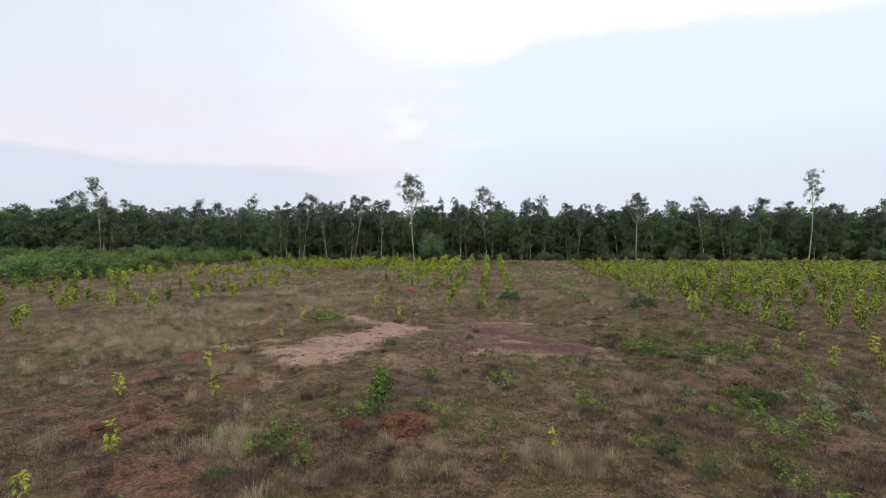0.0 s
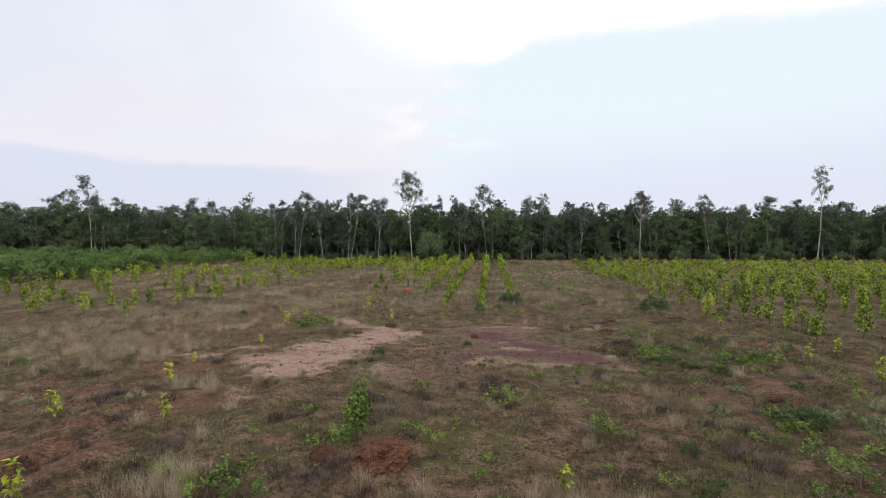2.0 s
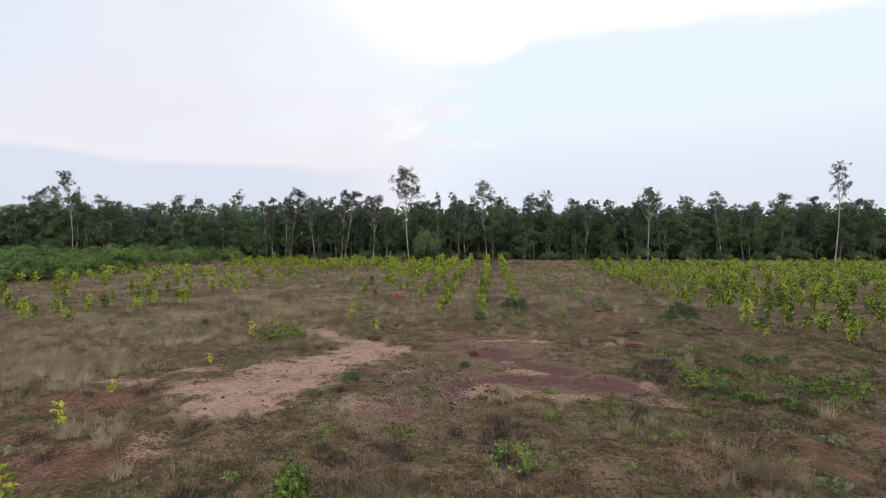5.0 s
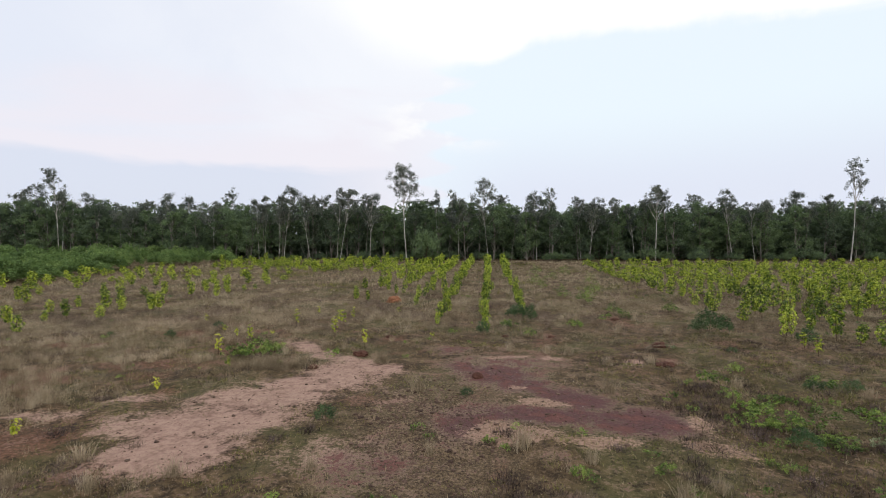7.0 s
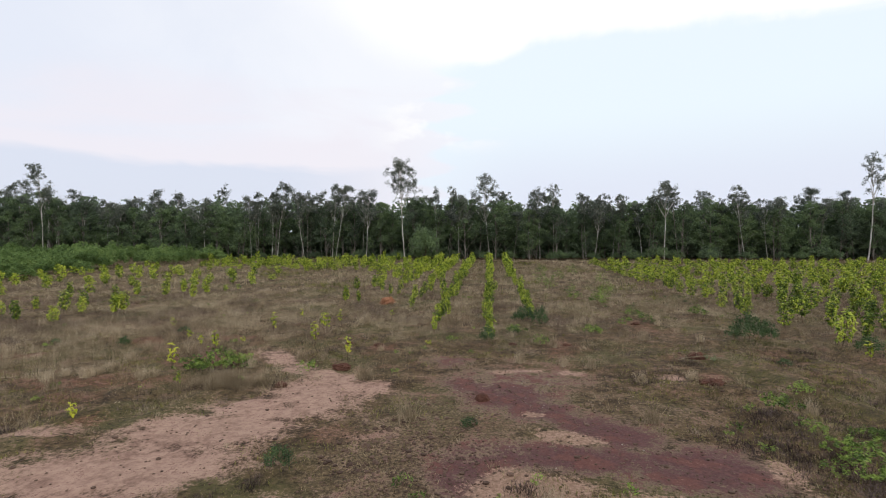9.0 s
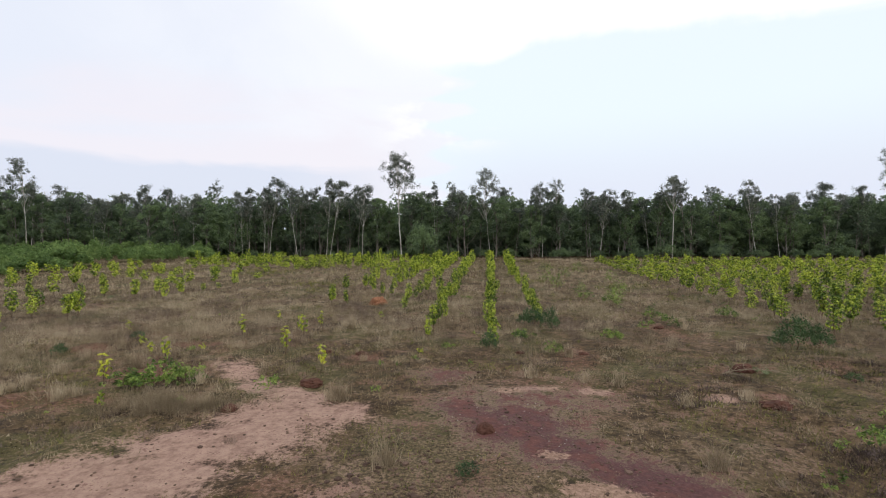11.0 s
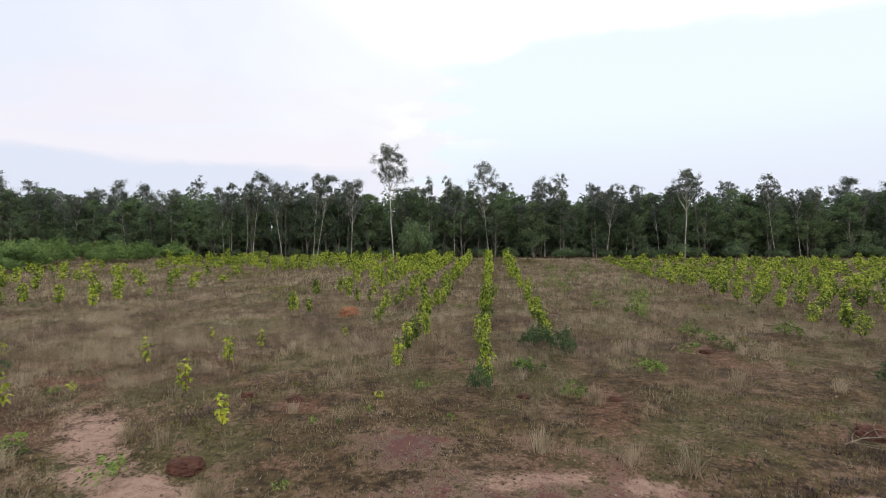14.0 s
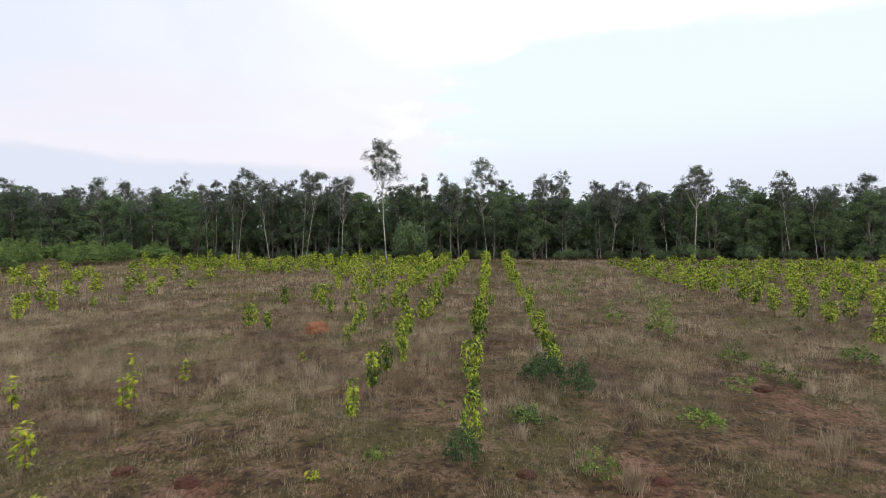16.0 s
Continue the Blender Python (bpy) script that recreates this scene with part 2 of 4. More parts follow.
PALE_WEED_LEAF = leafy("pale_weed_leaf", (0.13, 0.17, 0.08), (0.24, 0.29, 0.15), (0.40, 0.44, 0.27), 0.3, 0.8, 0.6, 0.3)
# pale grey-green because the haze before the far crowns is painted in
GUM_LEAF = leafy("gum_leaf", (0.095, 0.114, 0.094), (0.148, 0.168, 0.134), (0.21, 0.228, 0.18), 0.3, 0.2, 0.5, 0.4)
PALE_BARK = bark("pale_bark", (0.6, 0.57, 0.52), (0.33, 0.3, 0.26), 2.0)
GREY_BARK = bark("grey_bark", (0.26, 0.235, 0.2), (0.13, 0.11, 0.092), 2.5)
TWIG_BARK = bark("twig_bark", (0.16, 0.10, 0.06), (0.09, 0.06, 0.04), 12.0)
DEAD_BARK = bark("dead_bark", (0.34, 0.29, 0.2), (0.2, 0.16, 0.11), 6.0)
RED_EARTH = earth("red_earth", (0.06, 0.026, 0.017), (0.135, 0.062, 0.043))
MOUND_EARTH = earth("mound_earth", (0.04, 0.016, 0.01), (0.19, 0.08, 0.045), 7.0, 26.0)
ORANGE_EARTH = earth("orange_earth", (0.22, 0.09, 0.045), (0.33, 0.16, 0.09))
PEBBLE = earth("pebble_stone", (0.27, 0.225, 0.19), (0.46, 0.4, 0.35), 8.0, 60.0)
CLOD = earth("clod_earth", (0.07, 0.045, 0.035), (0.2, 0.13, 0.098), 1.2, 60.0)


# ---- mesh tools ----
rng = np.random.default_rng(7)


class Bag:
    """Gathers triangles for one mesh."""

    def __init__(self):
        self.v, self.f, self.n = [], [], 0

    def add(self, verts, tris):
        self.v.append(np.asarray(verts, float).reshape(-1, 3))
        self.f.append(np.asarray(tris, int).reshape(-1, 3) + self.n)
        self.n += len(self.v[-1])
        return self

    def mesh(self, name, material, smooth=False):
        v, f = np.concatenate(self.v), np.concatenate(self.f)
        me = bpy.data.meshes.new(name)
        me.vertices.add(len(v))
        me.vertices.foreach_set("co", v.astype(np.float32).ravel())
        me.loops.add(f.size)
        me.loops.foreach_set("vertex_index", f.astype(np.int32).ravel())
        me.polygons.add(len(f))
        me.polygons.foreach_set("loop_start", np.arange(0, f.size, 3, dtype=np.int32))
        me.polygons.foreach_set("use_smooth", np.full(len(f), smooth))
        me.update(calc_edges=True)
        me.materials.append(material)
        return me


def part(name, bag, material, parent, label="", smooth=False):
    ob = new(name, bag.mesh(name, material, smooth))
    ob.parent = parent
    return tagged(ob, label)


def thing(name, label, category, group="", kind=""):
    return tagged(new(name), label, category, group, kind)


def unit(v):
    return v / np.maximum(np.linalg.norm(v, axis=-1, keepdims=True), 1e-9)


def leaves(bag, at, length, width, droop=0.0, r=rng):
    """Folded leaves, two triangles each, at the given places."""
    n = len(at)
    d = r.normal(size=(n, 3))
    d[:, 2] = d[:, 2] * 0.7 - droop
    d = unit(d)
    side = unit(np.cross(d, r.normal(size=(n, 3))))
    up = np.cross(side, d)
    ln = (length * r.uniform(0.65, 1.3, n))[:, None]
    wd = (width * r.uniform(0.65, 1.3, n))[:, None]
    v = np.stack([at - d * ln / 2, at + side * wd / 2 + up * wd * 0.18, at + d * ln / 2, at - side * wd / 2 + up * wd * 0.18], 1)
    i = np.arange(n)[:, None] * 4
    bag.add(v.reshape(-1, 3), np.concatenate([i + [0, 1, 2], i + [0, 2, 3]], 0))


def tube(bag, line, radii, sides=6):
    line = np.asarray(line, float)
    along = unit(np.gradient(line, axis=0))
    ref = np.array([1.0, 0.0, 0.0]) if abs(along[0][0]) < 0.8 else np.array([0.0, 1.0, 0.0])
    a1 = unit(np.cross(along, ref))
    a2 = np.cross(along, a1)
    ang = np.linspace(0, 2 * np.pi, sides, endpoint=False)
    ring = (np.cos(ang)[None, :, None] * a1[:, None] + np.sin(ang)[None, :, None] * a2[:, None]) * np.asarray(radii, float)[:, None, None]
    v = (line[:, None] + ring).reshape(-1, 3)
    tris = []
    for k in range(len(line) - 1):
        for s in range(sides):
            p, q = k * sides + s, k * sides + (s + 1) % sides
            tris += [(p, q, q + sides), (p, q + sides, p + sides)]
    top = (len(line) - 1) * sides
    tris += [(top, top + s, top + s + 1) for s in range(1, sides - 1)]
    bag.add(v, tris)


def ball(n, r):
    """Points filling a ball, a little denser outside."""
    return unit(r.normal(size=(n, 3))) * (r.uniform(0, 1, n) ** 0.45)[:, None]


def bent(start, end, bow, steps, r):
    """A crooked line between two points."""
    s = np.linspace(0, 1, steps)[:, None]
    off = r.normal(size=3) * bow
    return np.asarray(start) * (1 - s) + np.asarray(end) * s + off * np.sin(np.pi * s) + r.normal(size=(steps, 3)) * bow * 0.15 * np.sin(np.pi * s)


# ---- the lie of the land ----
def lattice(ix, iy, seed):
    n = (ix * 374761393 + iy * 668265263 + seed * 974711) & 0x7FFFFFFF
    n = ((n ^ (n >> 13)) * 1274126177) & 0x7FFFFFFF
    return ((n ^ (n >> 16)) & 0xFFFF) / 65535.0


def waves(x, y, size, seed, octaves=3):
    """Smooth noise from -1 to 1 with features of about that size."""
    total, amp, weight = 0.0, 1.0, 0.0
    for k in range(octaves):
        u, v = x / size * 2 ** k, y / size * 2 ** k
        iu, iv = np.floor(u).astype(np.int64), np.floor(v).astype(np.int64)
        fu, fv = u - iu, v - iv
        fu, fv = fu * fu * (3 - 2 * fu), fv * fv * (3 - 2 * fv)
        s = seed + 31 * k
        low = lattice(iu, iv, s) * (1 - fu) + lattice(iu + 1, iv, s) * fu
        high = lattice(iu, iv + 1, s) * (1 - fu) + lattice(iu + 1, iv + 1, s) * fu
        total, weight = total + amp * (low * (1 - fv) + high * fv), weight + amp
        amp *= 0.5
    return total / weight * 2 - 1


def patch(x, y, cx, cy, rx, ry, turn=0.0, strength=1.0):
    """Full strength inside an ellipse, falling past its rim."""
    c, s = math.cos(radians(turn)), math.sin(radians(turn))
    dx, dy = x - cx, y - cy
    u, v = (dx * c + dy * s) / rx, (-dx * s + dy * c) / ry
    return np.clip(1.5 - np.sqrt(u * u + v * v), 0, 1) * strength


PALE = [(-8.8, 24.4, 1.9, 1.5, 0), (-9.1, 26.5, 2.9, 1.5, 10), (-8.3, 28.9, 2.6, 1.6, 20), (-7.1, 31.0, 2.4, 1.5, 20), (-6.1, 32.9, 2.2, 1.3, 0), (-6.6, 34.4, 1.4, 0.8, -30), (-4.6, 33.5, 0.7, 0.6, 0), (-4.4, 24.6, 1.6, 1.3, 0, 0.62), (-9.9, 37.3, 2.3, 0.8, 137, 0.72), (-8.1, 35.4, 1.3, 0.8, 137, 0.78), (-3.6, 29.0, 1.0, 3.0, 0, 0.35), (-12.6, 28.4, 1.4, 0.5, 15, 0.7), (-14.4, 26.6, 1.6, 0.5, 15, 0.6), (6.3, 35.2, 0.6, 0.5, 0, 0.7), (2.6, 35.7, 0.6, 0.4, 0, 0.95), (0.6, 35.9, 1.0, 0.3, 0, 0.85)]
MAROON = [(4.3, 27.7, 1.8, 1.3, 0), (1.2, 28.0, 2.9, 0.8, 0), (2.5, 29.8, 2.0, 0.9, -40), (0.9, 31.3, 1.0, 1.0, 0), (0.0, 32.8, 1.5, 1.5, 0), (-1.2, 33.6, 1.3, 0.8, -30, 0.85), (-1.2, 26.9, 0.75, 1.3, 0), (0.5, 34.8, 2.6, 1.5, 0, 0.52), (-2.3, 37.2, 1.1, 1.0, 0, 0.55), (-3.4, 24.2, 1.4, 1.2, 0, 0.5)]
TAN = [(1.5, 29.2, 0.85, 0.45, -20), (0.3, 26.4, 1.4, 0.75, 5), (2.6, 26.0, 1.4, 0.5, 0, 0.7), (6.0, 27.7, 0.45, 1.2, 0, 0.62), (-0.1, 35.7, 0.6, 0.35, 0, 0.75), (1.3, 36.0, 0.45, 0.3, 0, 0.75), (0.7, 30.9, 0.35, 0.3, 0, 0.7), (5.6, 25.6, 1.2, 0.6, -30, 0.6), (-9.4, 21.2, 0.8, 1.4, 0, 0.4)]
WORN = [(-1.8, 27.5, 3.4, 6.5, 0), (0.6, 34.4, 3.4, 3.0, 0, 0.9), (4.2, 31.4, 2.2, 2.0, 0, 0.65), (-6.0, 21.4, 3.0, 1.2, 10, 0.6)]
RED = [(-13.6, 24.5, 2.4, 1.6, 20), (-11.5, 15.0, 1.8, 1.8, 0), (-8.6, 12.0, 2.0, 1.4, 0), (-2.8, 15.0, 1.1, 1.0, 0), (-8.0, 10.2, 1.6, 1.0, 0), (11.0, 22.5, 1.2, 3.2, 0), (8.4, 20.5, 0.9, 2.6, 0), (3.0, 40.3, 1.1, 2.4, 0), (8.4, 46.0, 1.2, 2.6, 0), (2.5, 39.0, 0.8, 1.6, 0), (-12.9, 36.6, 2.6, 1.2, 0), (1.2, 35.8, 2.6, 1.8, 0), (-5.6, 39.6, 0.9, 1.0, 0), (-10.4, 19.5, 2.2, 1.5, 30), (-15.0, 33.0, 3.4, 1.3, 10), (-19.0, 30.5, 3.0, 1.0, 0), (-12.0, 17.4, 2.0, 0.7, 25), (-15.5, 20.5, 2.4, 0.7, 20), (-4.6, 11.0, 2.4, 1.2, 10, 0.7), (0.6, 12.0, 2.2, 1.0, -10, 0.6), (5.2, 12.6, 2.6, 1.2, 5, 0.7), (9.0, 15.4, 2.2, 1.4, 20, 0.7), (0.4, 16.8, 2.4, 0.9, 0, 0.6), (5.4, 19.2, 2.0, 1.1, 15, 0.6), (-16.5, 15.5, 2.6, 1.0, 20, 0.8), (12.8, 25.4, 1.6, 2.6, 0, 0.7), (6.2, 33.6, 1.4, 0.8, 0, 0.6), (-5.6, 45.0, 1.6, 0.8, 0, 0.6), (5.6, 40.0, 1.8, 0.7, 10, 0.7), (4.4, 36.8, 1.2, 0.6, 0, 0.8), (8.9, 38.8, 1.0, 0.7, 10), (8.0, 35.4, 0.9, 0.7, 0), (3.1, 40.0, 0.7, 0.9, 0), (5.9, 40.6, 0.8, 0.5, 0), (-13.8, 41.2, 1.8, 0.8, 15), (-18.4, 40.0, 2.0, 0.9, 15), (-22.0, 36.5, 2.2, 0.8, 10)]


def cover(x, y, spots):
    out = np.zeros_like(x)
    for s in spots:
        out = np.maximum(out, patch(x, y, *s))
    return out


def swell(y):
    s = np.clip((np.asarray(y, float) - 37.0) / 6.0, -40, 40)
    return np.minimum(-0.6 + 0.15 * np.log1p(np.exp(s)), 2.2)


def furrow(x, y):
    """The old plough furrows, from -1 in a trough to 1 on a crest, fading out round the worn middle."""
    side = np.clip((np.abs(x - 0.5) - 5.0) / 3.0, 0, 1)
    return np.sin(2 * np.pi * (x + 0.5 * waves(x, y, 5.0, 5, 2)) / 2.6 + 1.0) * side * np.clip((44 - y) / 10, 0.25, 1) * np.clip(0.55 + 0.9 * waves(x, y, 3.2, 15, 2), 0.1, 1)


def land(x, y):
    """Height of the ground."""
    x, y = np.asarray(x, float), np.asarray(y, float)
    near = np.clip((150 - np.abs(x) - np.abs(y - 50)) / 60, 0, 1)
    rough = 0.10 * waves(x, y, 6.0, 3, 3) + 0.11 * waves(x, y, 1.3, 9, 3)
    ridge = 0.14 * furrow(x, y)
    bare = np.maximum(cover(x, y, PALE), cover(x, y, MAROON))
    return swell(y) + near * (rough * (1 - 0.7 * bare) + ridge * (1 - bare))


def height(x, y):
    return float(land(np.array([x]), np.array([y]))[0])


def steps(fine_low, fine_high, size, low, high, growth):
    line = list(np.arange(fine_low, fine_high + size / 2, size))
    d, left, right = size, line[0], line[-1]
    while left > low:
        d = min(d * growth, 400)
        left -= d
        line.insert(0, left)
    d = size
    while right < high:
        d = min(d * growth, 400)
        right += d
        line.append(right)
    return np.array(line)


gx, gy = steps(-16, 16, 0.22, -2600, 2600, 1.06), steps(7, 54, 0.22, -2600, 2600, 1.06)
X, Y = np.meshgrid(gx, gy)
xs, ys = X.ravel(), Y.ravel()
cols = len(gx)
q = (np.arange(len(gy) - 1)[:, None] * cols + np.arange(cols - 1)[None, :]).ravel()
sheet = Bag().add(np.stack([xs, ys, land(xs, ys)], 1), np.concatenate([np.stack([q, q + 1, q + cols + 1], 1), np.stack([q, q + cols + 1, q + cols], 1)]))
sheet_mesh = sheet.mesh("ground", SOIL, True)
for mask_name, spots, scatter in (("pale_earth", PALE, 0), ("maroon_earth", MAROON, 0), ("tan_earth", TAN, 0), ("worn_earth", WORN, 0), ("red_earth", RED, 1)):
    value = cover(xs, ys, spots)
    if scatter:
        value = np.maximum(value * 0.72, np.clip(waves(xs, ys, 2.4, 21, 3) * 1.5 - 0.15, 0, 0.6))
        value = value + 0.14 * np.clip((-xs - 3) / 5, 0, 1) * np.clip((46 - ys) / 8, 0, 1)
        value = np.clip(value + 0.1 * furrow(xs, ys) * np.clip((36 - ys) / 8, 0, 1), 0, 1)
    sheet_mesh.attributes.new(mask_name, "FLOAT", "POINT").data.foreach_set("value", value.astype(np.float32))
tagged(new("ground", sheet_mesh), "brown field soil with bare pale and maroon earth between dry grass", "ground", kind="structure")


# ---- trees of the wood ----
def gum_tree(x, y, tall, lean, wide, r, start=0.57, sparse=1.0, fork=False, bare=False, thick=1.0, skin=None):
    """A slim pale-barked tree with a small ragged crown on top."""
    z = height(x, y) - 0.1
    tree = thing("eucalyptus_tree", "dead pale-barked tree with bare twigs at the wood edge" if bare else "slim tall eucalyptus tree, pale trunk, ragged sparse crown", "tree", "trees along the wood edge")
    tree.location = (x, y, z)
    wood, crown = Bag(), Bag()
    girth = (0.025 + 0.0034 * tall) * thick
    top = np.array([lean * 0.9, 0.0, tall * 0.93])
    stem = bent((0, 0, 0), top, 0.012 * tall, 12, r)
    stem[0] = (0, 0, 0)
    tube(wood, stem, np.linspace(girth * 1.25, girth * 0.25, 12), 7)
    count = max(8, int(6.5 * wide))
    for k in range(count):
        f = start + (0.99 - start) * (k + r.uniform(0, 1)) / count
        spine = stem[min(11, int(f * 11))] * (1 - (f * 11) % 1) + stem[min(11, int(f * 11) + 1)] * ((f * 11) % 1)
        spread = wide * (0.22 + 0.45 * math.sin(math.pi * min(1, (f - start) / (1 - start) * 0.75 + 0.22)))
        turn = r.uniform(0, 2 * np.pi)
        tip = spine + np.array([math.cos(turn) * spread * r.uniform(0.3, 1), math.sin(turn) * spread * r.uniform(0.3, 1), tall * r.uniform(0.02, 0.09)])
        tip[2] = min(tip[2], tall - r.uniform(0.3, 0.13 * tall))
        low = stem[max(0, int(f * 11) - 1)]
        tube(wood, bent(low, tip, 0.12, 5, r), np.linspace(girth * 0.42, 0.018, 5), 4)
        if bare:
            for _ in range(4):
                tube(wood, bent(tip - (0, 0, 0.5), tip + r.normal(size=3) * (0.7, 0.7, 0.6), 0.08, 4, r), np.linspace(0.03, 0.012, 4), 3)
            if r.uniform() > 0.3:
                continue
        for _ in range(r.integers(3, 6)):
            size = r.uniform(0.22, 0.5) * (0.7 + 0.1 * wide)
            hub = tip + r.normal(size=3) * (0.48, 0.48, 0.42) * (0.5 + 0.12 * wide)
            hub[2] = min(hub[2], tall - r.uniform(0.2, 0.9))
            leaves(crown, hub + r.normal(size=(int(46 * sparse), 3)) * (size * 0.55, size * 0.55, size * 0.55), 0.26, 0.11, 0.5, r)
    if fork:
        for s in (-1, 1):
            tube(wood, bent(stem[6], stem[6] + (s * 1.6, 0.2, tall * 0.2), 0.25, 6, r), np.linspace(girth * 0.8, 0.04, 6), 5)
            for _ in range(7):
                leaves(crown, stem[6] + (s * 1.7, 0.2, tall * 0.22) + r.normal(size=3) * (0.8, 0.6, 0.5) + ball(46, r) * 0.6, 0.30, 0.13, 0.3, r)
    part("trunk", wood, skin or PALE_BARK, tree, "", True)
    part("crown", crown, GUM_LEAF, tree)
    return tree


def dense_tree(tall, wide, r, start=0.2):
    """A bushy dark tree whose leaf clumps hang from near the ground to the top."""
    wood, crown = Bag(), Bag()
    stem = bent((0, 0, 0), (r.normal() * 0.4, 0, tall * 0.9), 0.25, 8, r)
    tube(wood, stem, np.linspace(0.13, 0.03, 8), 6)
    for k in range(50):
        f = start + (0.97 - start) * (k + r.uniform(0, 1)) / 50
        spread = wide * 0.5 * (0.35 + 0.75 * math.sin(math.pi * min(1.0, (f - start) / (1 - start) * 0.8 + 0.2)))
        turn, out = r.uniform(0, 2 * np.pi), r.uniform(0.35, 1.0)
        hub = stem[min(7, int(f * 8))] + np.array([math.cos(turn) * spread * out, math.sin(turn) * spread * out, 0])
        hub[2] = f * tall
        if k % 4 == 0:
            tube(wood, bent(stem[max(0, int(f * 8) - 2)], hub, 0.15, 4, r), np.linspace(0.05, 0.02, 4), 4)
        size = r.uniform(0.6, 1.1)
        leaves(crown, hub + ball(64, r) * (size, size, size * 0.7), 0.38, 0.19, 0.2, r)
    return wood, crown


GUMS_WEST = [(-113.3, 124.0, 16.4, 0.2, 4.0), (-104.4, 118.0, 17.7, 0.9, 3.8), (-91.6, 111.0, 20.1, -1.1, 3.5), (-88.3, 116.0, 15.2, -0.9, 2.7), (-83.9, 112.0, 12.5, 1.0, 1.9), (-82.5, 114.0, 11.4, -0.2, 2.2), (-77.9, 112.0, 12.4, -0.5, 2.4), (-76.7, 112.0, 11.8, 2.0, 3.5), (-75.3, 114.0, 13.1, 2.3, 3.1), (-66.8, 113.0, 14.4, -1.8, 3.1), (-66.2, 115.0, 14.3, 1.6, 2.9), (-64.4, 130.0, 17.0, 1.1, 2.7), (-57.2, 112.0, 12.6, -0.3, 4.2), (-48.1, 113.0, 13.1, -0.4, 2.8), (-47.3, 114.0, 14.2, 0.4, 1.6), (-43.9, 113.0, 13.9, -0.2, 2.3), (-43.2, 114.0, 15.7, 2.2, 4.0)]
GUMS_MIDDLE = [(-36.7, 112.0, 13.8, -1.9, 2.7), (-37.6, 118.0, 13.6, 0.1, 1.9), (-35.2, 118.0, 14.4, -0.6, 2.2), (-31.5, 113.0, 15.5, 1.0, 2.7), (-30.8, 113.0, 15.7, 2.9, 2.7), (-24.3, 112.0, 14.0, 0.4, 3.4), (-29.2, 122.0, 13.8, 0.0, 3.0), (-10.8, 115.0, 14.5, -0.2, 1.8), (-9.0, 116.0, 15.1, 0.9, 1.8), (-6.3, 114.0, 13.2, 0.2, 2.9), (-0.3, 114.0, 16.6, -1.2, 4.0), (1.4, 122.0, 14.3, 0.2, 3.1), (9.5, 116.0, 14.5, -0.9, 4.1), (12.2, 116.0, 15.2, -0.2, 1.6), (18.4, 116.0, 13.5, -0.9, 2.7)]
GUMS_EAST = [(19.6, 114.0, 12.8, 1.6, 3.3), (23.4, 116.0, 12.9, 1.5, 2.2), (28.7, 115.0, 11.1, -1.3, 2.0), (39.1, 120.0, 11.9, -0.6, 2.3), (42.7, 122.0, 13.7, 0.2, 3.5), (46.6, 113.0, 14.0, -1.8, 2.6), (51.0, 114.0, 11.4, -0.8, 2.4), (58.1, 124.0, 12.5, 0.7, 3.5), (61.5, 118.0, 14.3, -0.7, 3.5), (68.1, 124.0, 12.4, 0.2, 3.5), (76.4, 122.0, 12.2, -0.3, 3.2), (75.9, 118.0, 13.3, -0.4, 2.2), (83.0, 114.0, 13.5, 0.5, 3.0), (90.0, 116.0, 14.0, -0.6, 3.0)]
tree_rng = np.random.default_rng(11)
for row in GUMS_WEST + GUMS_MIDDLE + GUMS_EAST:
    gum_tree(*row, tree_rng, thick=tree_rng.uniform(0.55, 0.8))
gum_tree(-92.5, 113.0, 16.2, 0.7, 1.7, tree_rng, bare=True)
gum_tree(-91.8, 114.0, 14.5, 1.5, 2.4, tree_rng, bare=True)
gum_tree(-16.5, 110.5, 19.5, -0.8, 4.6, tree_rng, start=0.68, sparse=1.25, thick=1.1)
gum_tree(67.3, 112.5, 19.6, 0.5, 2.7, tree_rng, start=0.66, sparse=0.75, thick=1.2)
gum_tree(31.6, 111.5, 15.3, 0.4, 2.8, tree_rng, start=0.72, fork=True, thick=1.2)
# slim understorey stems with little foliage
for k in range(34):
    gx0 = -104 + 5.6 * k + tree_rng.uniform(-2, 2)
    gum_tree(gx0, tree_rng.uniform(112, 116), tree_rng.uniform(9.5, 14.2), tree_rng.normal() * 0.9, tree_rng.uniform(1.4, 2.2), tree_rng, start=0.7, sparse=0.6, thick=tree_rng.uniform(0.4, 0.65), skin=GREY_BARK)

dense_kinds = []
for k in range(7):
    w, c = dense_tree(11.6, 5.6, np.random.default_rng(40 + k), 0.16 + 0.03 * k)
    dense_kinds.append((w.mesh("trunk", GREY_BARK, True), c.mesh("crown", ACACIA_LEAF)))
for k in range(118):
    x0 = -124 + k * 1.9 + tree_rng.normal() * 0.5
    y0 = (114.7 if x0 > -48 else 112.4) + (k % 3) * 2.2 + tree_rng.uniform(-0.9, 0.9)
    w, c = dense_kinds[tree_rng.integers(7)]
    tree = thing("acacia_tree", "dense dark green acacia tree in the wood", "tree", "trees of the wood")
    s = tree_rng.uniform(0.84, 1.12) * (1.12 if x0 < -86 else 0.92 if x0 < -45 else 1.0 if x0 < 12 else 0.91)
    tree.matrix_world = pose(x0, y0, height(x0, y0) - 0.1, 0, 0, tree_rng.uniform(0, 360)) @ Matrix.Diagonal((s * tree_rng.uniform(0.85, 1.15), s, s, 1))
    for nm, me in (("trunk", w), ("crown", c)):
        new(nm, me).parent = tree

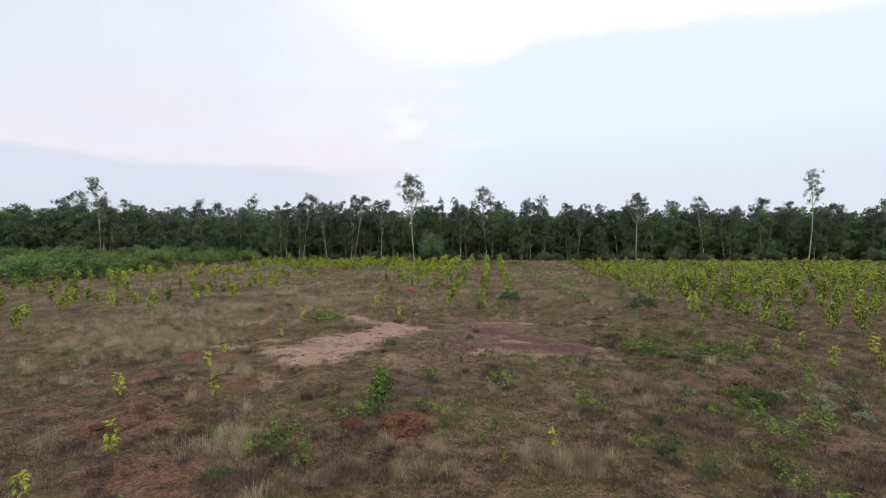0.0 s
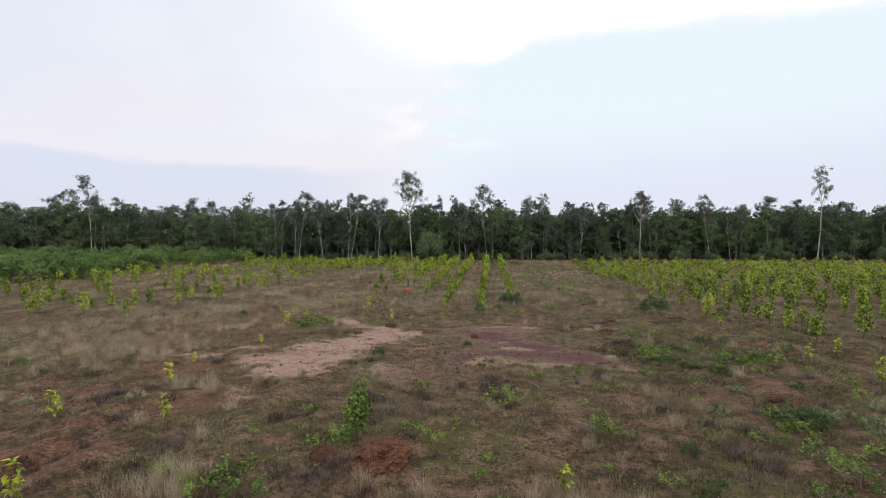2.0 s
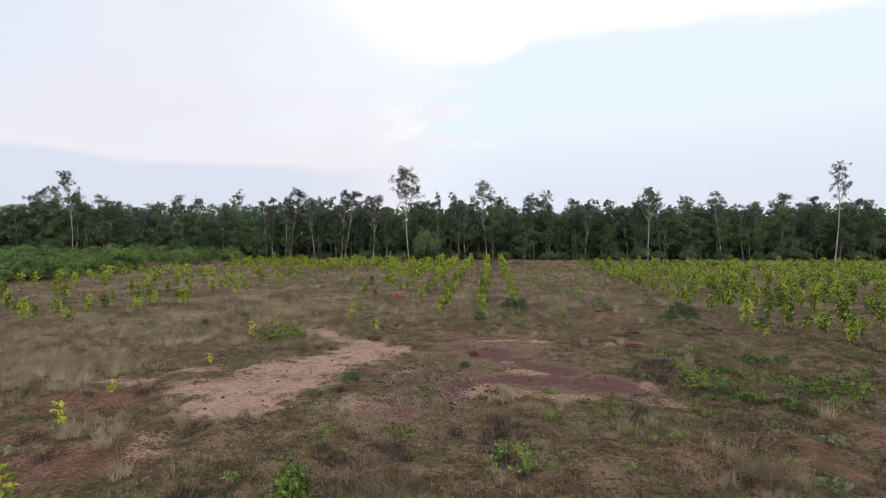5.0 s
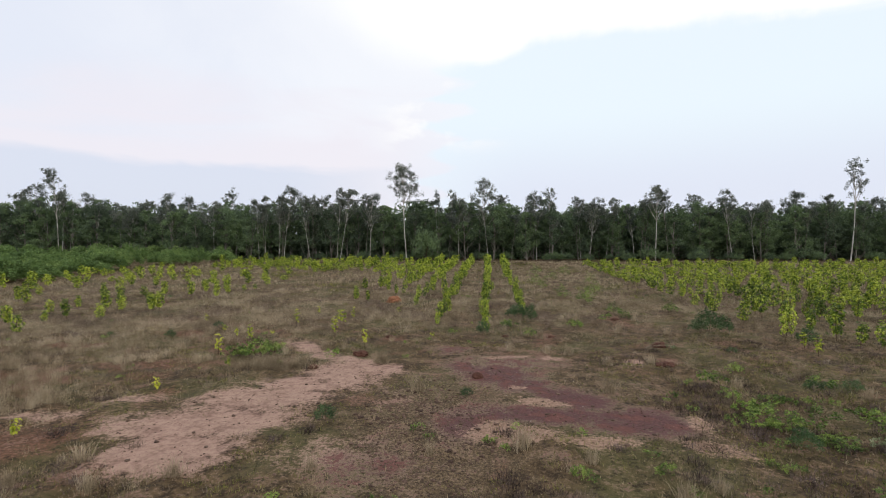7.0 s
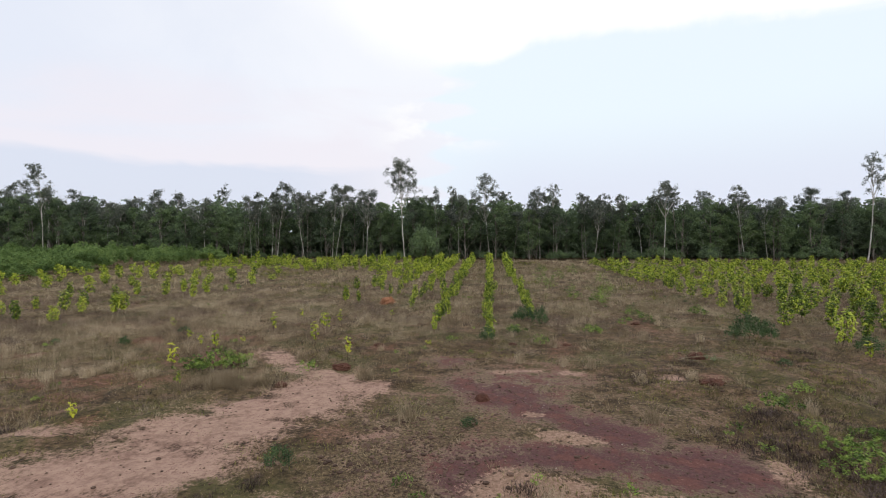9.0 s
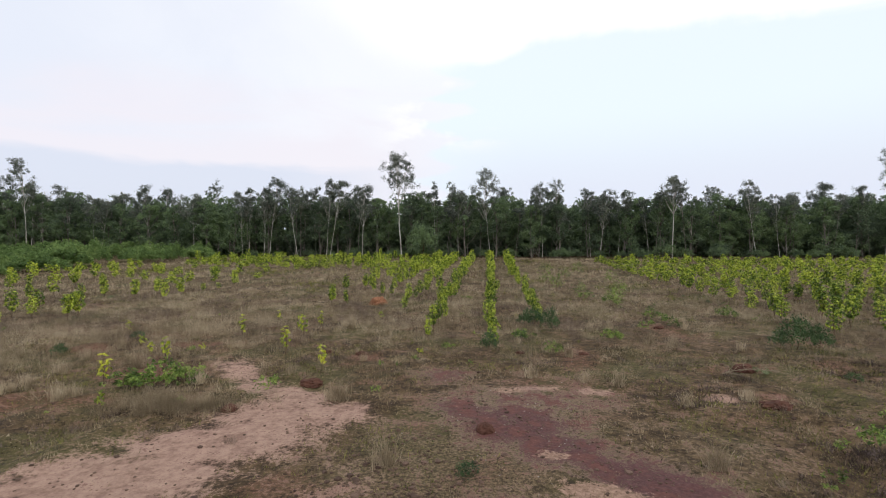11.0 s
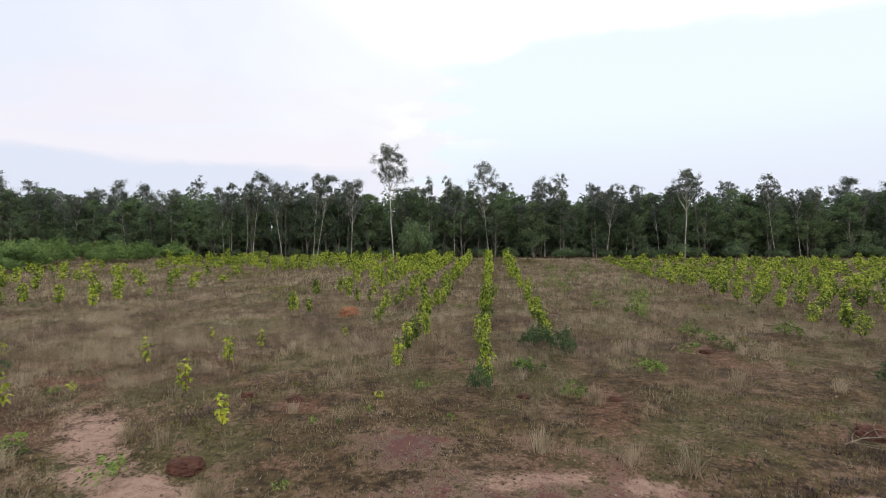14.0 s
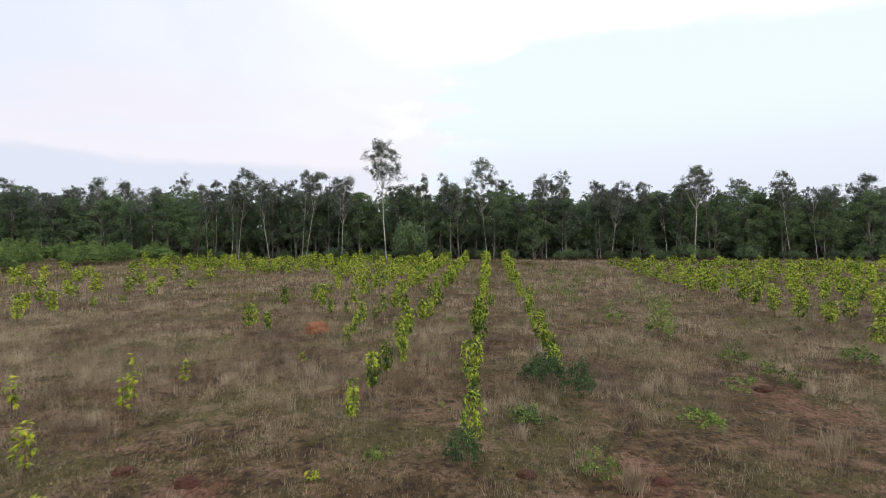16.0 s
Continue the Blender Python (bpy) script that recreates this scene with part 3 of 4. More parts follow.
# the depth of the wood behind
deep_wood, deep_leaf = Bag(), Bag()
for k in range(260):
    x0, y0 = tree_rng.uniform(-180, 150), 122 + 34 * tree_rng.uniform() ** 1.2
    z0, tall = height(x0, y0), tree_rng.uniform(10.5, 13.5) * (1.0 if x0 < 12 else 0.88)
    tube(deep_wood, bent((x0, y0, z0 - 0.1), (x0 + tree_rng.normal() * 0.4, y0, z0 + tall * 0.9), 0.2, 5, tree_rng), np.linspace(0.12, 0.03, 5), 5)
    hubs = np.stack([tree_rng.normal(size=30) * 1.4, tree_rng.normal(size=30) * 1.4, tall * tree_rng.uniform(0.03, 0.97, 30)], 1)
    at = (hubs[:, None] + ball(30 * 11, tree_rng).reshape(30, 11, 3) * 1.0).reshape(-1, 3) + (x0, y0, z0)
    leaves(deep_leaf, at, 0.8, 0.46, 0.1, tree_rng)
low_hubs = np.stack([tree_rng.uniform(-165, 145, 4600), tree_rng.uniform(120, 132, 4600), tree_rng.uniform(0.2, 9.5, 4600)], 1)
low_hubs[:, 2] += swell(low_hubs[:, 1])
leaves(deep_leaf, (low_hubs[:, None] + ball(4600 * 10, tree_rng).reshape(4600, 10, 3) * 1.2).reshape(-1, 3), 1.15, 0.75, 0.1, tree_rng)
foot_hubs = np.stack([tree_rng.uniform(-120, 105, 1500), tree_rng.uniform(116, 120, 1500), tree_rng.uniform(0.1, 4.5, 1500)], 1)
foot_hubs[:, 2] += swell(foot_hubs[:, 1])
leaves(deep_leaf, (foot_hubs[:, None] + ball(1500 * 12, tree_rng).reshape(1500, 12, 3) * 0.9).reshape(-1, 3), 0.7, 0.4, 0.1, tree_rng)
back_hubs = np.stack([tree_rng.uniform(-175, 155, 1500), tree_rng.uniform(134, 142, 1500), tree_rng.uniform(0.0, 5.5, 1500)], 1)
back_hubs[:, 2] += swell(back_hubs[:, 1])
leaves(deep_leaf, (back_hubs[:, None] + ball(1500 * 10, tree_rng).reshape(1500, 10, 3) * 1.4).reshape(-1, 3), 1.6, 1.1, 0.1, tree_rng)
woods = thing("far_woods", "deep dark green plantation wood behind the field", "wood", kind="stuff")
part("trunks", deep_wood, GREY_BARK, woods)
part("foliage", deep_leaf, ACACIA_LEAF, woods)


# ---- shrubs ----
def shrub_meshes(tall, wide, r, count, per, leaf_l, leaf_w, material):
    wood, crown = Bag(), Bag()
    tube(wood, bent((0, 0, 0), (r.normal() * 0.1 * wide, r.normal() * 0.1 * wide, tall * 0.75), 0.05 * tall, 6, r), np.linspace(0.016 * tall, 0.005 * tall, 6), 5)
    for k in range(count):
        turn, out = r.uniform(0, 2 * np.pi), math.sqrt(r.uniform())
        hub = np.array([math.cos(turn) * out * wide / 2, math.sin(turn) * out * wide / 2, 0])
        hub[2] = tall * (0.2 + 0.75 * math.sqrt(max(0, 1 - out * out * 0.85)) * r.uniform(0.35, 1.0))
        leaves(crown, hub + ball(per, r) * tall * r.uniform(0.13, 0.24), leaf_l, leaf_w, 0.1, r)
    return wood.mesh("stem", TWIG_BARK, True), crown.mesh("foliage", material)


def shrub(name, label, group, meshes, x, y, scale, turn):
    s = thing(name, label, "shrub", group)
    s.matrix_world = pose(x, y, height(x, y) - 0.03, 0, 0, turn) @ Matrix.Diagonal((scale[0], scale[0], scale[1], 1))
    for nm, me in zip(("stem", "foliage"), meshes):
        new(nm, me).parent = s
    return s


r = np.random.default_rng(5)
thicket = [shrub_meshes(2.4, 3.6, np.random.default_rng(60 + k), 42, 26, 0.32, 0.15, SHRUB_LEAF) for k in range(4)]
placed = 0
while placed < 175:
    x0, y0 = r.uniform(-124, -46), r.uniform(55, 111)
    if x0 > -47 - (110 - y0) * 0.23 or x0 < -1.15 * y0 - 6:
        continue
    placed += 1
    shrub("shrub", "leafy mid-green shrub in the thicket before the wood", "thicket shrubs", thicket[r.integers(4)], x0, y0, (r.uniform(0.8, 1.5), r.uniform(0.75, 1.6)), r.uniform(0, 360))
edge_kinds = [shrub_meshes(3.4, 4.4, np.random.default_rng(70 + k), 46, 28, 0.38, 0.18, ACACIA_LEAF) for k in range(4)]
shrub("shrub", "tall ragged green shrub beside a pale trunk", "", edge_kinds[0], -12.6, 109.5, (1.15, 1.95), 30)
for k in range(56):
    x0 = r.uniform(-48, 96)
    big = r.uniform(0.3, 0.6) if x0 < 30 else r.uniform(0.4, 0.85)
    shrub("shrub", "dark green undergrowth shrub at the foot of the wood", "undergrowth shrubs", edge_kinds[1 + r.integers(3)], x0, r.uniform(111.5, 114.5) if x0 < 30 else r.uniform(110.5, 114.0), (big * 1.1, big), r.uniform(0, 360))


# ---- planted saplings ----
def leaf_bag(length, width):
    """One broad leaf, folded along its midrib and hanging at the tip; it grows along x."""
    v = [(0, 0, 0), (length * 0.5, 0, -0.05 * length), (length, 0, -0.26 * length), (length * 0.42, width / 2, 0.1 * width), (length * 0.42, -width / 2, 0.1 * width)]
    return np.array(v), [(0, 1, 3), (1, 2, 3), (0, 4, 1), (1, 4, 2)]


LEAF_V, LEAF_T = leaf_bag(0.165, 0.088)
LEAF_MESH = Bag().add(LEAF_V, LEAF_T).mesh("leaf", YOUNG_LEAF)


def leaf_poses(count, tall, wide, low, r):
    """Leaves in whorls up a column round the stem, hanging below and rising at the tip."""
    out = []
    whorls = max(3, count // 6)
    for k in range(whorls):
        f = low + (1 - low) * (k + r.uniform(0, 1)) / whorls
        reach = wide / 2 * (0.3 + 0.7 * math.sin(math.pi * min(1, (f - low) / (1.02 - low) * 0.8 + 0.1))) * math.sqrt(r.uniform(0.02, 1))
        t = radians(k * 137.5 + r.uniform(-30, 30))
        hub = (math.cos(t) * reach, math.sin(t) * reach, f * tall + r.uniform(-0.04, 0.04))
        for _ in range(6):
            droop = r.uniform(-5, 60) - 45 * max(0, f - 0.85) / 0.15
            out.append(pose(*hub, r.uniform(-25, 25), droop, r.uniform(0, 360)) @ Matrix.Scale(r.uniform(0.7, 1.25), 4))
    return out


def sapling_stem(tall, wide, low, r, rings=6, sides=5):
    wood = Bag()
    stem = bent((0, 0, 0), (r.normal() * 0.05, r.normal() * 0.05, tall * 0.98), 0.03, rings, r)
    tube(wood, stem, np.linspace(0.016, 0.005, rings) * (0.6 + 0.4 * tall), sides)
    return wood


def sapling_crown(poses):
    bag = Bag()
    for m in poses:
        a = np.array(m)
        bag.add(LEAF_V @ a[:3, :3].T + a[:3, 3], LEAF_T)
    return bag


def sapling_kind(tall, wide, count, low, r):
    return sapling_stem(tall, wide, low, r), leaf_poses(count, tall, wide, low, r)


FULL = []
for k in range(7):
    stem, spots = sapling_kind(1.6, 0.66 + 0.09 * (k % 4), 400 + 24 * (k % 3), 0.26 + 0.06 * (k % 3), np.random.default_rng(90 + k))
    FULL.append((stem.mesh("stem", TWIG_BARK, True), sapling_crown(spots).mesh("foliage", SAPLING_LEAF)))


def sapling(x, y, tall, r):
    s = thing("sapling", "young planted tree with broad yellow-green leaves in dry grass", "sapling", "planted saplings")
    stem, crown = FULL[r.integers(len(FULL))]
    k = tall / 1.6
    wide = (0.3 + 0.6 * k) * (0.78 if -13 < x < 6 else 1.0)
    s.matrix_world = pose(x, y, height(x, y) - 0.02, r.normal() * 3, r.normal() * 3, r.uniform(0, 360)) @ Matrix.Diagonal((wide, wide, k, 1))
    for nm, me in (("stem", stem), ("foliage", crown)):
        new(nm, me).parent = s


def small_sapling(x, y, tall, r, label="small planted sapling with a few broad yellow-green leaves"):
    """A single young plant whose leaves are parts of their own."""
    s = thing("sapling", label, "sapling", "planted saplings")
    s.location = (x, y, height(x, y) - 0.02)
    wide = 0.2 + 0.13 * tall
    part("stem", sapling_stem(tall, wide, 0.4, r), TWIG_BARK, s, "", True)
    for m in leaf_poses(int(30 + 36 * tall), tall, wide, 0.34, r):
        leaf = new("leaf", LEAF_MESH)
        leaf.parent = s
        leaf.matrix_basis = m @ Matrix.Scale(min(1.0, 0.5 + 0.5 * tall), 4)


r = np.random.default_rng(17)
LONE_WEST = [(-10.2, 10.0, 0.75), (-9.9, 12.3, 1.08), (-13.3, 16.9, 1.15), (-9.9, 17.25, 0.9), (-12.6, 21.5, 1.0), (-13.7, 24.9, 0.55), (-12.4, 29.1, 0.5), (-11.8, 33.1, 0.5), (-13.5, 35.3, 1.05), (-13.4, 38.4, 0.93), (-6.8, 37.6, 0.88), (-9.05, 39.65, 1.2), (-14.6, 39.2, 0.6), (-12.9, 40.1, 0.32), (-12.5, 42.8, 1.1), (-9.5, 42.9, 1.1), (-10.05, 44.0, 0.95), (-9.6, 45.7, 0.8), (-12.6, 47.3, 0.6), (-7.0, 48.8, 0.5), (-3.5, 40.1, 0.26), (-16.3, 41.0, 0.5), (-19.2, 44.0, 0.6)]
LONE_EAST = [(1.7, 13.9, 0.77), (14.9, 23.1, 1.4), (16.3, 27.7, 1.1), (15.2, 28.0, 0.8), (18.6, 26.0, 1.3), (15.4, 38.5, 0.85), (15.1, 36.9, 1.0), (17.6, 24.2, 0.8)]
for row in LONE_WEST + LONE_EAST:
    small_sapling(*row, r)
planted = [(-30.4, 29.6, 1.6), (17.6, 31.5, 1.8), (22.2, 31.9, 1.9), (21.5, 33.6, 1.9), (-31.4, 39.0, 1.7), (-30.5, 40.9, 1.5), (-37.7, 42.6, 1.5), (-29.7, 42.6, 0.9), (-24.6, 46.9, 1.6), (-28.8, 46.9, 1.7), (-10.5, 53.7, 1.1), (-11.6, 53.8, 1.5), (-11.9, 55.0, 1.2), (-10.1, 60.2, 1.7), (-12.3, 59.9, 1.5), (-0.5, 41.9, 1.35), (-3.5, 42.9, 1.15), (-3.5, 45.1, 1.4), (-0.7, 46.2, 1.5), (2.0, 50.3, 1.4), (2.0, 47.6, 1.1), (-0.55, 44.7, 1.1), (-0.6, 47.6, 1.3), (-3.4, 46.6, 1.3), (2.05, 49.0, 1.2), (-33.0, 33.0, 1.4), (-27.0, 44.0, 1.2), (-35.0, 38.0, 1.5)]
SPACING = 2.6


def planted_row(x, first, last, keep, gap=1.9):
    y = first + r.uniform(0, 1)
    while y < last:
        if r.uniform() < keep:
            planted.append((x + r.normal() * 0.16, y, float(np.clip(r.normal(1.64 - 0.55 * min(1, max(0, (y - 52) / 24)) if x > 12 else 1.42 if x > -20 else 1.5 - 0.35 * min(1, max(0, (y - 60) / 24)), 0.3), 0.6, 2.3))))
        y += gap * r.uniform(0.8, 1.25)


planted_row(-0.5, 49.0, 106, 0.95, 1.8)
planted_row(2.1, 52, 106, 0.95, 1.7)
planted_row(-3.5, 48, 106, 0.9, 1.7)
planted_row(-6.2, 51.5, 106, 0.92, 1.6)
planted_row(-8.7, 58, 106, 0.92, 1.6)
planted_row(-11.3, 62, 104, 0.85, 1.8)
planted_row(-13.9, 72, 100, 0.5)
for k in range(1, 13):
    planted_row(-13.9 - SPACING * k, 82 + 0.5 * k, 107, 0.85, 1.9)
for k in range(12):
    x0 = -24.8 - SPACING * k
    planted_row(x0, 46 if k < 1 else 38, 104 - 1.3 * k, 0.42, 2.6)
for k in range(26):
    first = 40 if k < 1 else 34 + 0.8 * k
    planted_row(15.7 + SPACING * k, first, first + 10, 0.68, 2.1)
    planted_row(15.7 + SPACING * k, first + 10, 100, 0.82 if k < 14 else 0.7, 1.8)
planted.sort(key=lambda p: p[1] + 0.25 * abs(p[0]))
for row in planted[:300]:
    sapling(*row, r)
# the stands farther off, too many to count
far_stem, far_leaf = Bag(), Bag()
row_arrays = []
for k in range(5):
    fr = np.random.default_rng(120 + k)
    stem, crown = sapling_stem(1.6, 0.8, 0.2, fr, 3, 3), Bag()
    hubs = np.array([np.array(m.translation) for m in leaf_poses(174, 1.6, 0.9, 0.26, fr)])
    leaves(crown, hubs + fr.normal(size=hubs.shape) * 0.06, 0.21, 0.14, 0.3, fr)
    row_arrays.append((np.concatenate(stem.v), np.concatenate(stem.f), np.concatenate(crown.v), np.concatenate(crown.f)))
for x0, y0, tall in planted[300:]:
    sv, sf, cv, cf = row_arrays[r.integers(5)]
    t = r.uniform(0, 2 * np.pi)
    turn = np.array([[math.cos(t), -math.sin(t), 0], [math.sin(t), math.cos(t), 0], [0, 0, 1]]) * np.array([1, 1, tall / 1.6])[:, None]
    at = np.array([x0, y0, height(x0, y0) - 0.02])
    far_stem.add(sv @ turn.T + at, sf)
    far_leaf.add(cv @ turn.T + at, cf)
stand = thing("sapling_stand", "far rows of yellow-green planted saplings before the wood", "saplings", kind="stuff")
part("stems", far_stem, TWIG_BARK, stand)
part("foliage", far_leaf, SAPLING_LEAF, stand)


# ---- weeds and bushes in the field ----
WEEDS = [shrub_meshes(0.8, 1.1, np.random.default_rng(140 + k), 16, 13, 0.12, 0.055, WEED_LEAF) for k in range(4)]
DARK_WEEDS = [shrub_meshes(1.0, 1.3, np.random.default_rng(150 + k), 40, 22, 0.1, 0.045, DARK_WEED_LEAF) for k in range(3)]
SPRIGS = [shrub_meshes(0.5, 0.5, np.random.default_rng(180 + k), 9, 8, 0.11, 0.04, WEED_LEAF) for k in range(3)]
LUSH = [shrub_meshes(0.62, 1.7, np.random.default_rng(170 + k), 30, 17, 0.12, 0.07, WEED_LEAF) for k in range(2)]
TALL_WEED = shrub_meshes(1.75, 0.7, np.random.default_rng(160), 58, 17, 0.17, 0.07, WEED_LEAF)
shrub("bush", "upright bright green leafy bush beside red earth", "", TALL_WEED, -3.7, 16.75, (0.8, 0.95), 0)
LOW_WEEDS = [(-4.8, 16.1, 0.5), (-4.1, 16.2, 0.55), (-4.25, 16.7, 0.6), (-5.9, 14.0, 1.0), (-6.6, 13.4, 0.8), (-5.3, 13.2, 0.8), (-4.9, 12.6, 0.6), (-2.3, 17.4, 0.7), (-1.6, 16.8, 0.7), (0.4, 19.9, 1.0), (0.9, 20.6, 0.7), (1.4, 20.0, 0.5), (-3.9, 17.1, 0.6), (4.2, 14.7, 0.6), (4.8, 14.0, 0.8), (3.4, 17.5, 0.9), (8.5, 16.3, 0.8), (8.6, 15.0, 1.0), (3.3, 17.8, 0.6), (9.1, 18.6, 1.1), (7.6, 17.4, 0.7), (9.9, 16.0, 1.0), (10.8, 13.5, 0.9), (0.9, 43.2, 0.9), (5.0, 43.6, 0.8), (2.0, 41.0, 0.8)]
GREEN_WEEDS = [(7.7, 27.4, 0.9), (8.5, 27.0, 0.8), (8.3, 28.6, 0.9), (9.1, 26.2, 0.7), (7.9, 31.3, 0.9), (12.3, 27.4, 1.1), (11.4, 27.9, 0.9), (14.9, 29.5, 0.9), (9.9, 28.2, 0.9), (10.6, 26.4, 0.8), (-11.8, 35.5, 1.3), (-10.9, 35.7, 1.2), (-12.5, 34.8, 1.0), (-7.7, 35.1, 0.7), (4.9, 43.3, 0.8), (7.5, 46.7, 0.9), (8.9, 50.2, 1.0), (12.9, 49.8, 1.0), (7.5, 54.0, 1.2), (9.0, 46.9, 0.6), (8.9, 47.7, 0.8), (6.4, 57.0, 1.1), (9.8, 33.5, 0.7), (11.9, 31.5, 0.8), (6.9, 24.5, 0.5)]
for x0, y0, s in LOW_WEEDS + GREEN_WEEDS:
    shrub("weed", "low bright green leafy weed among dry grass", "weeds in the field", WEEDS[r.integers(4)], x0, y0, (s * r.uniform(0.9, 1.2), s * r.uniform(0.75, 1.05)), r.uniform(0, 360))
for x0, y0, s in [(-11.9, 34.9, 0.95), (-10.9, 35.5, 0.9), (7.8, 27.2, 0.6), (8.9, 26.4, 0.5), (8.0, 28.8, 0.65), (12.3, 27.4, 0.7), (9.8, 25.0, 0.6), (9.2, 18.4, 0.7), (11.4, 28.8, 0.6), (13.4, 27.6, 0.7), (9.6, 29.8, 0.55)]:
    shrub("weed", "lush patch of low bright green weeds in dry grass", "lush weed patches", LUSH[r.integers(2)], x0, y0, (s, s * 0.9), r.uniform(0, 360))
PALE_WEEDS = [shrub_meshes(0.55, 1.2, np.random.default_rng(190 + k), 26, 14, 0.13, 0.04, PALE_WEED_LEAF) for k in range(2)]
for x0, y0, s in [(10.6, 19.4, 0.9), (11.4, 18.4, 0.9), (12.2, 17.4, 0.8), (11.0, 17.6, 0.7), (10.2, 12.6, 0.8), (7.4, 19.6, 0.6), (9.3, 22.6, 0.6), (12.9, 20.2, 0.7), (-16.4, 19.0, 0.6), (-12.6, 19.6, 0.6), (10.0, 26.0, 0.6), (8.8, 38.2, 0.5)]:
    shrub("weed", "pale silvery-green leafy weed in dry grass", "pale weeds", PALE_WEEDS[r.integers(2)], x0, y0, (s, s), r.uniform(0, 360))
LANKY = [shrub_meshes(1.5, 1.3, np.random.default_rng(195 + k), 26, 9, 0.13, 0.055, WEED_LEAF) for k in range(3)]
for x0, y0, s in [(7.5, 54.0, 0.95), (8.4, 56.5, 0.9), (6.2, 58.5, 0.9), (5.0, 62.5, 1.0), (9.6, 60.5, 0.9), (4.6, 67.0, 1.1), (7.0, 72.0, 1.0), (10.8, 68.0, 1.0), (8.9, 50.2, 0.6), (12.7, 49.6, 0.75), (6.0, 80.0, 1.1), (9.4, 78.0, 1.1)]:
    shrub("bush", "lanky light green bush in dry grass", "lanky bushes", LANKY[r.integers(3)], x0, y0, (s, s), r.uniform(0, 360))
for k in range(64):
    x0, y0, s = r.uniform(3.5, 14.5), r.uniform(10.5, 33), r.uniform(0.3, 0.75)
    if cover(np.array([x0]), np.array([y0]), MAROON)[0] < 0.2:
        shrub("weed", "small dark green weed among furrowed dry grass", "small weeds", (DARK_WEEDS[:1] + WEEDS + SPRIGS)[r.integers(8)], x0, y0, (s, s), r.uniform(0, 360))
DARK = [(12.4, 42.3, 1.05, 1.45), (13.1, 42.0, 0.75, 1.1), (11.8, 42.5, 0.7, 0.9), (-0.68, 41.0, 0.55, 1.0), (1.6, 46.5, 0.95, 1.15), (2.35, 45.2, 0.7, 1.25), (1.2, 46.9, 0.6, 0.7), (0.8, 43.4, 0.5, 0.6), (16.5, 40.0, 0.8, 0.9)]
for x0, y0, w, h in DARK:
    shrub("bush", "dark green dense low bush in dry grass", "dark bushes in the field", DARK_WEEDS[r.integers(3)], x0, y0, (w, h), r.uniform(0, 360))
for k in range(230):
    x0, y0 = r.uniform(-30, 28), 8.5 + 52 * r.uniform() ** 1.2
    thick = waves(np.array([x0]), np.array([y0]), 4.0, 33, 2)[0] + (0.25 if x0 > 5 and y0 < 34 else 0.0)
    if abs(x0) > y0 * 0.85 + 2 or thick < -0.1 or cover(np.array([x0]), np.array([y0]), PALE + MAROON)[0] > 0.3:
        continue
    s = r.uniform(0.3, 0.9) * (1.0 if y0 < 30 else 0.7)
    shrub("weed", "small green weed sprouting in dry grass", "small weeds", (SPRIGS + WEEDS[:1] + DARK_WEEDS[:1])[r.integers(5)] if s < 0.55 else SPRIGS[r.integers(3)], x0, y0, (s, s * r.uniform(0.8, 1.2)), r.uniform(0, 360))


for k in range(190):
    x0, y0 = r.uniform(-9, 15), r.uniform(9, 30)
    if abs(x0 - 1) > y0 * 0.8 or waves(np.array([x0]), np.array([y0]), 2.2, 35, 2)[0] + (0.2 if x0 > 4 else 0.0) < 0.05 or cover(np.array([x0]), np.array([y0]), PALE + MAROON)[0] > 0.2:
        continue
    s = r.uniform(0.35, 0.8)
    shrub("weed", "small leafy green weed sprouting from dry grass", "small weeds", (SPRIGS + WEEDS)[r.integers(7)] if s < 0.6 else SPRIGS[r.integers(3)], x0, y0, (s, s * r.uniform(0.7, 1.1)), r.uniform(0, 360))


# ---- earth mounds, stones, dead branches ----
def lump(name, label, category, x, y, size, material, seed, rough=0.25, hollow=None):
    """A crumbling heap or stone, its foot sunk in the ground."""
    bm = bmesh.new()
    bmesh.ops.create_icosphere(bm, subdivisions=5 if hollow else 4, radius=1.0)
    for v in bm.verts:
        p = v.co.copy()
        f = 1 + 0.6 * rough * noise.noise(p * 1.5 + Vector((seed, 0, 0))) + 0.35 * rough * noise.noise(p * 4 + Vector((seed, 0, 0))) + 0.22 * rough * noise.noise(p * 11)
        if hollow:
            near = (p - Vector(hollow)).length
            f -= 0.55 * max(0.0, 1 - near / 0.42) ** 0.6
            f += 0.3 * rough * abs(noise.noise(p * 7 + Vector((0, seed, 0))))
        v.co = Vector((p.x * f * size[0], p.y * f * size[1], max(p.z, -0.35) * size[2] * (f if p.z > -0.3 else 1)))
    me = bpy.data.meshes.new(name)
    bm.to_mesh(me)
    bm.free()
    me.materials.append(material)
    ob = tagged(new(name, me), label, category)
    ob.location = (x, y, height(x, y) + 0.1 * size[2])
    return ob


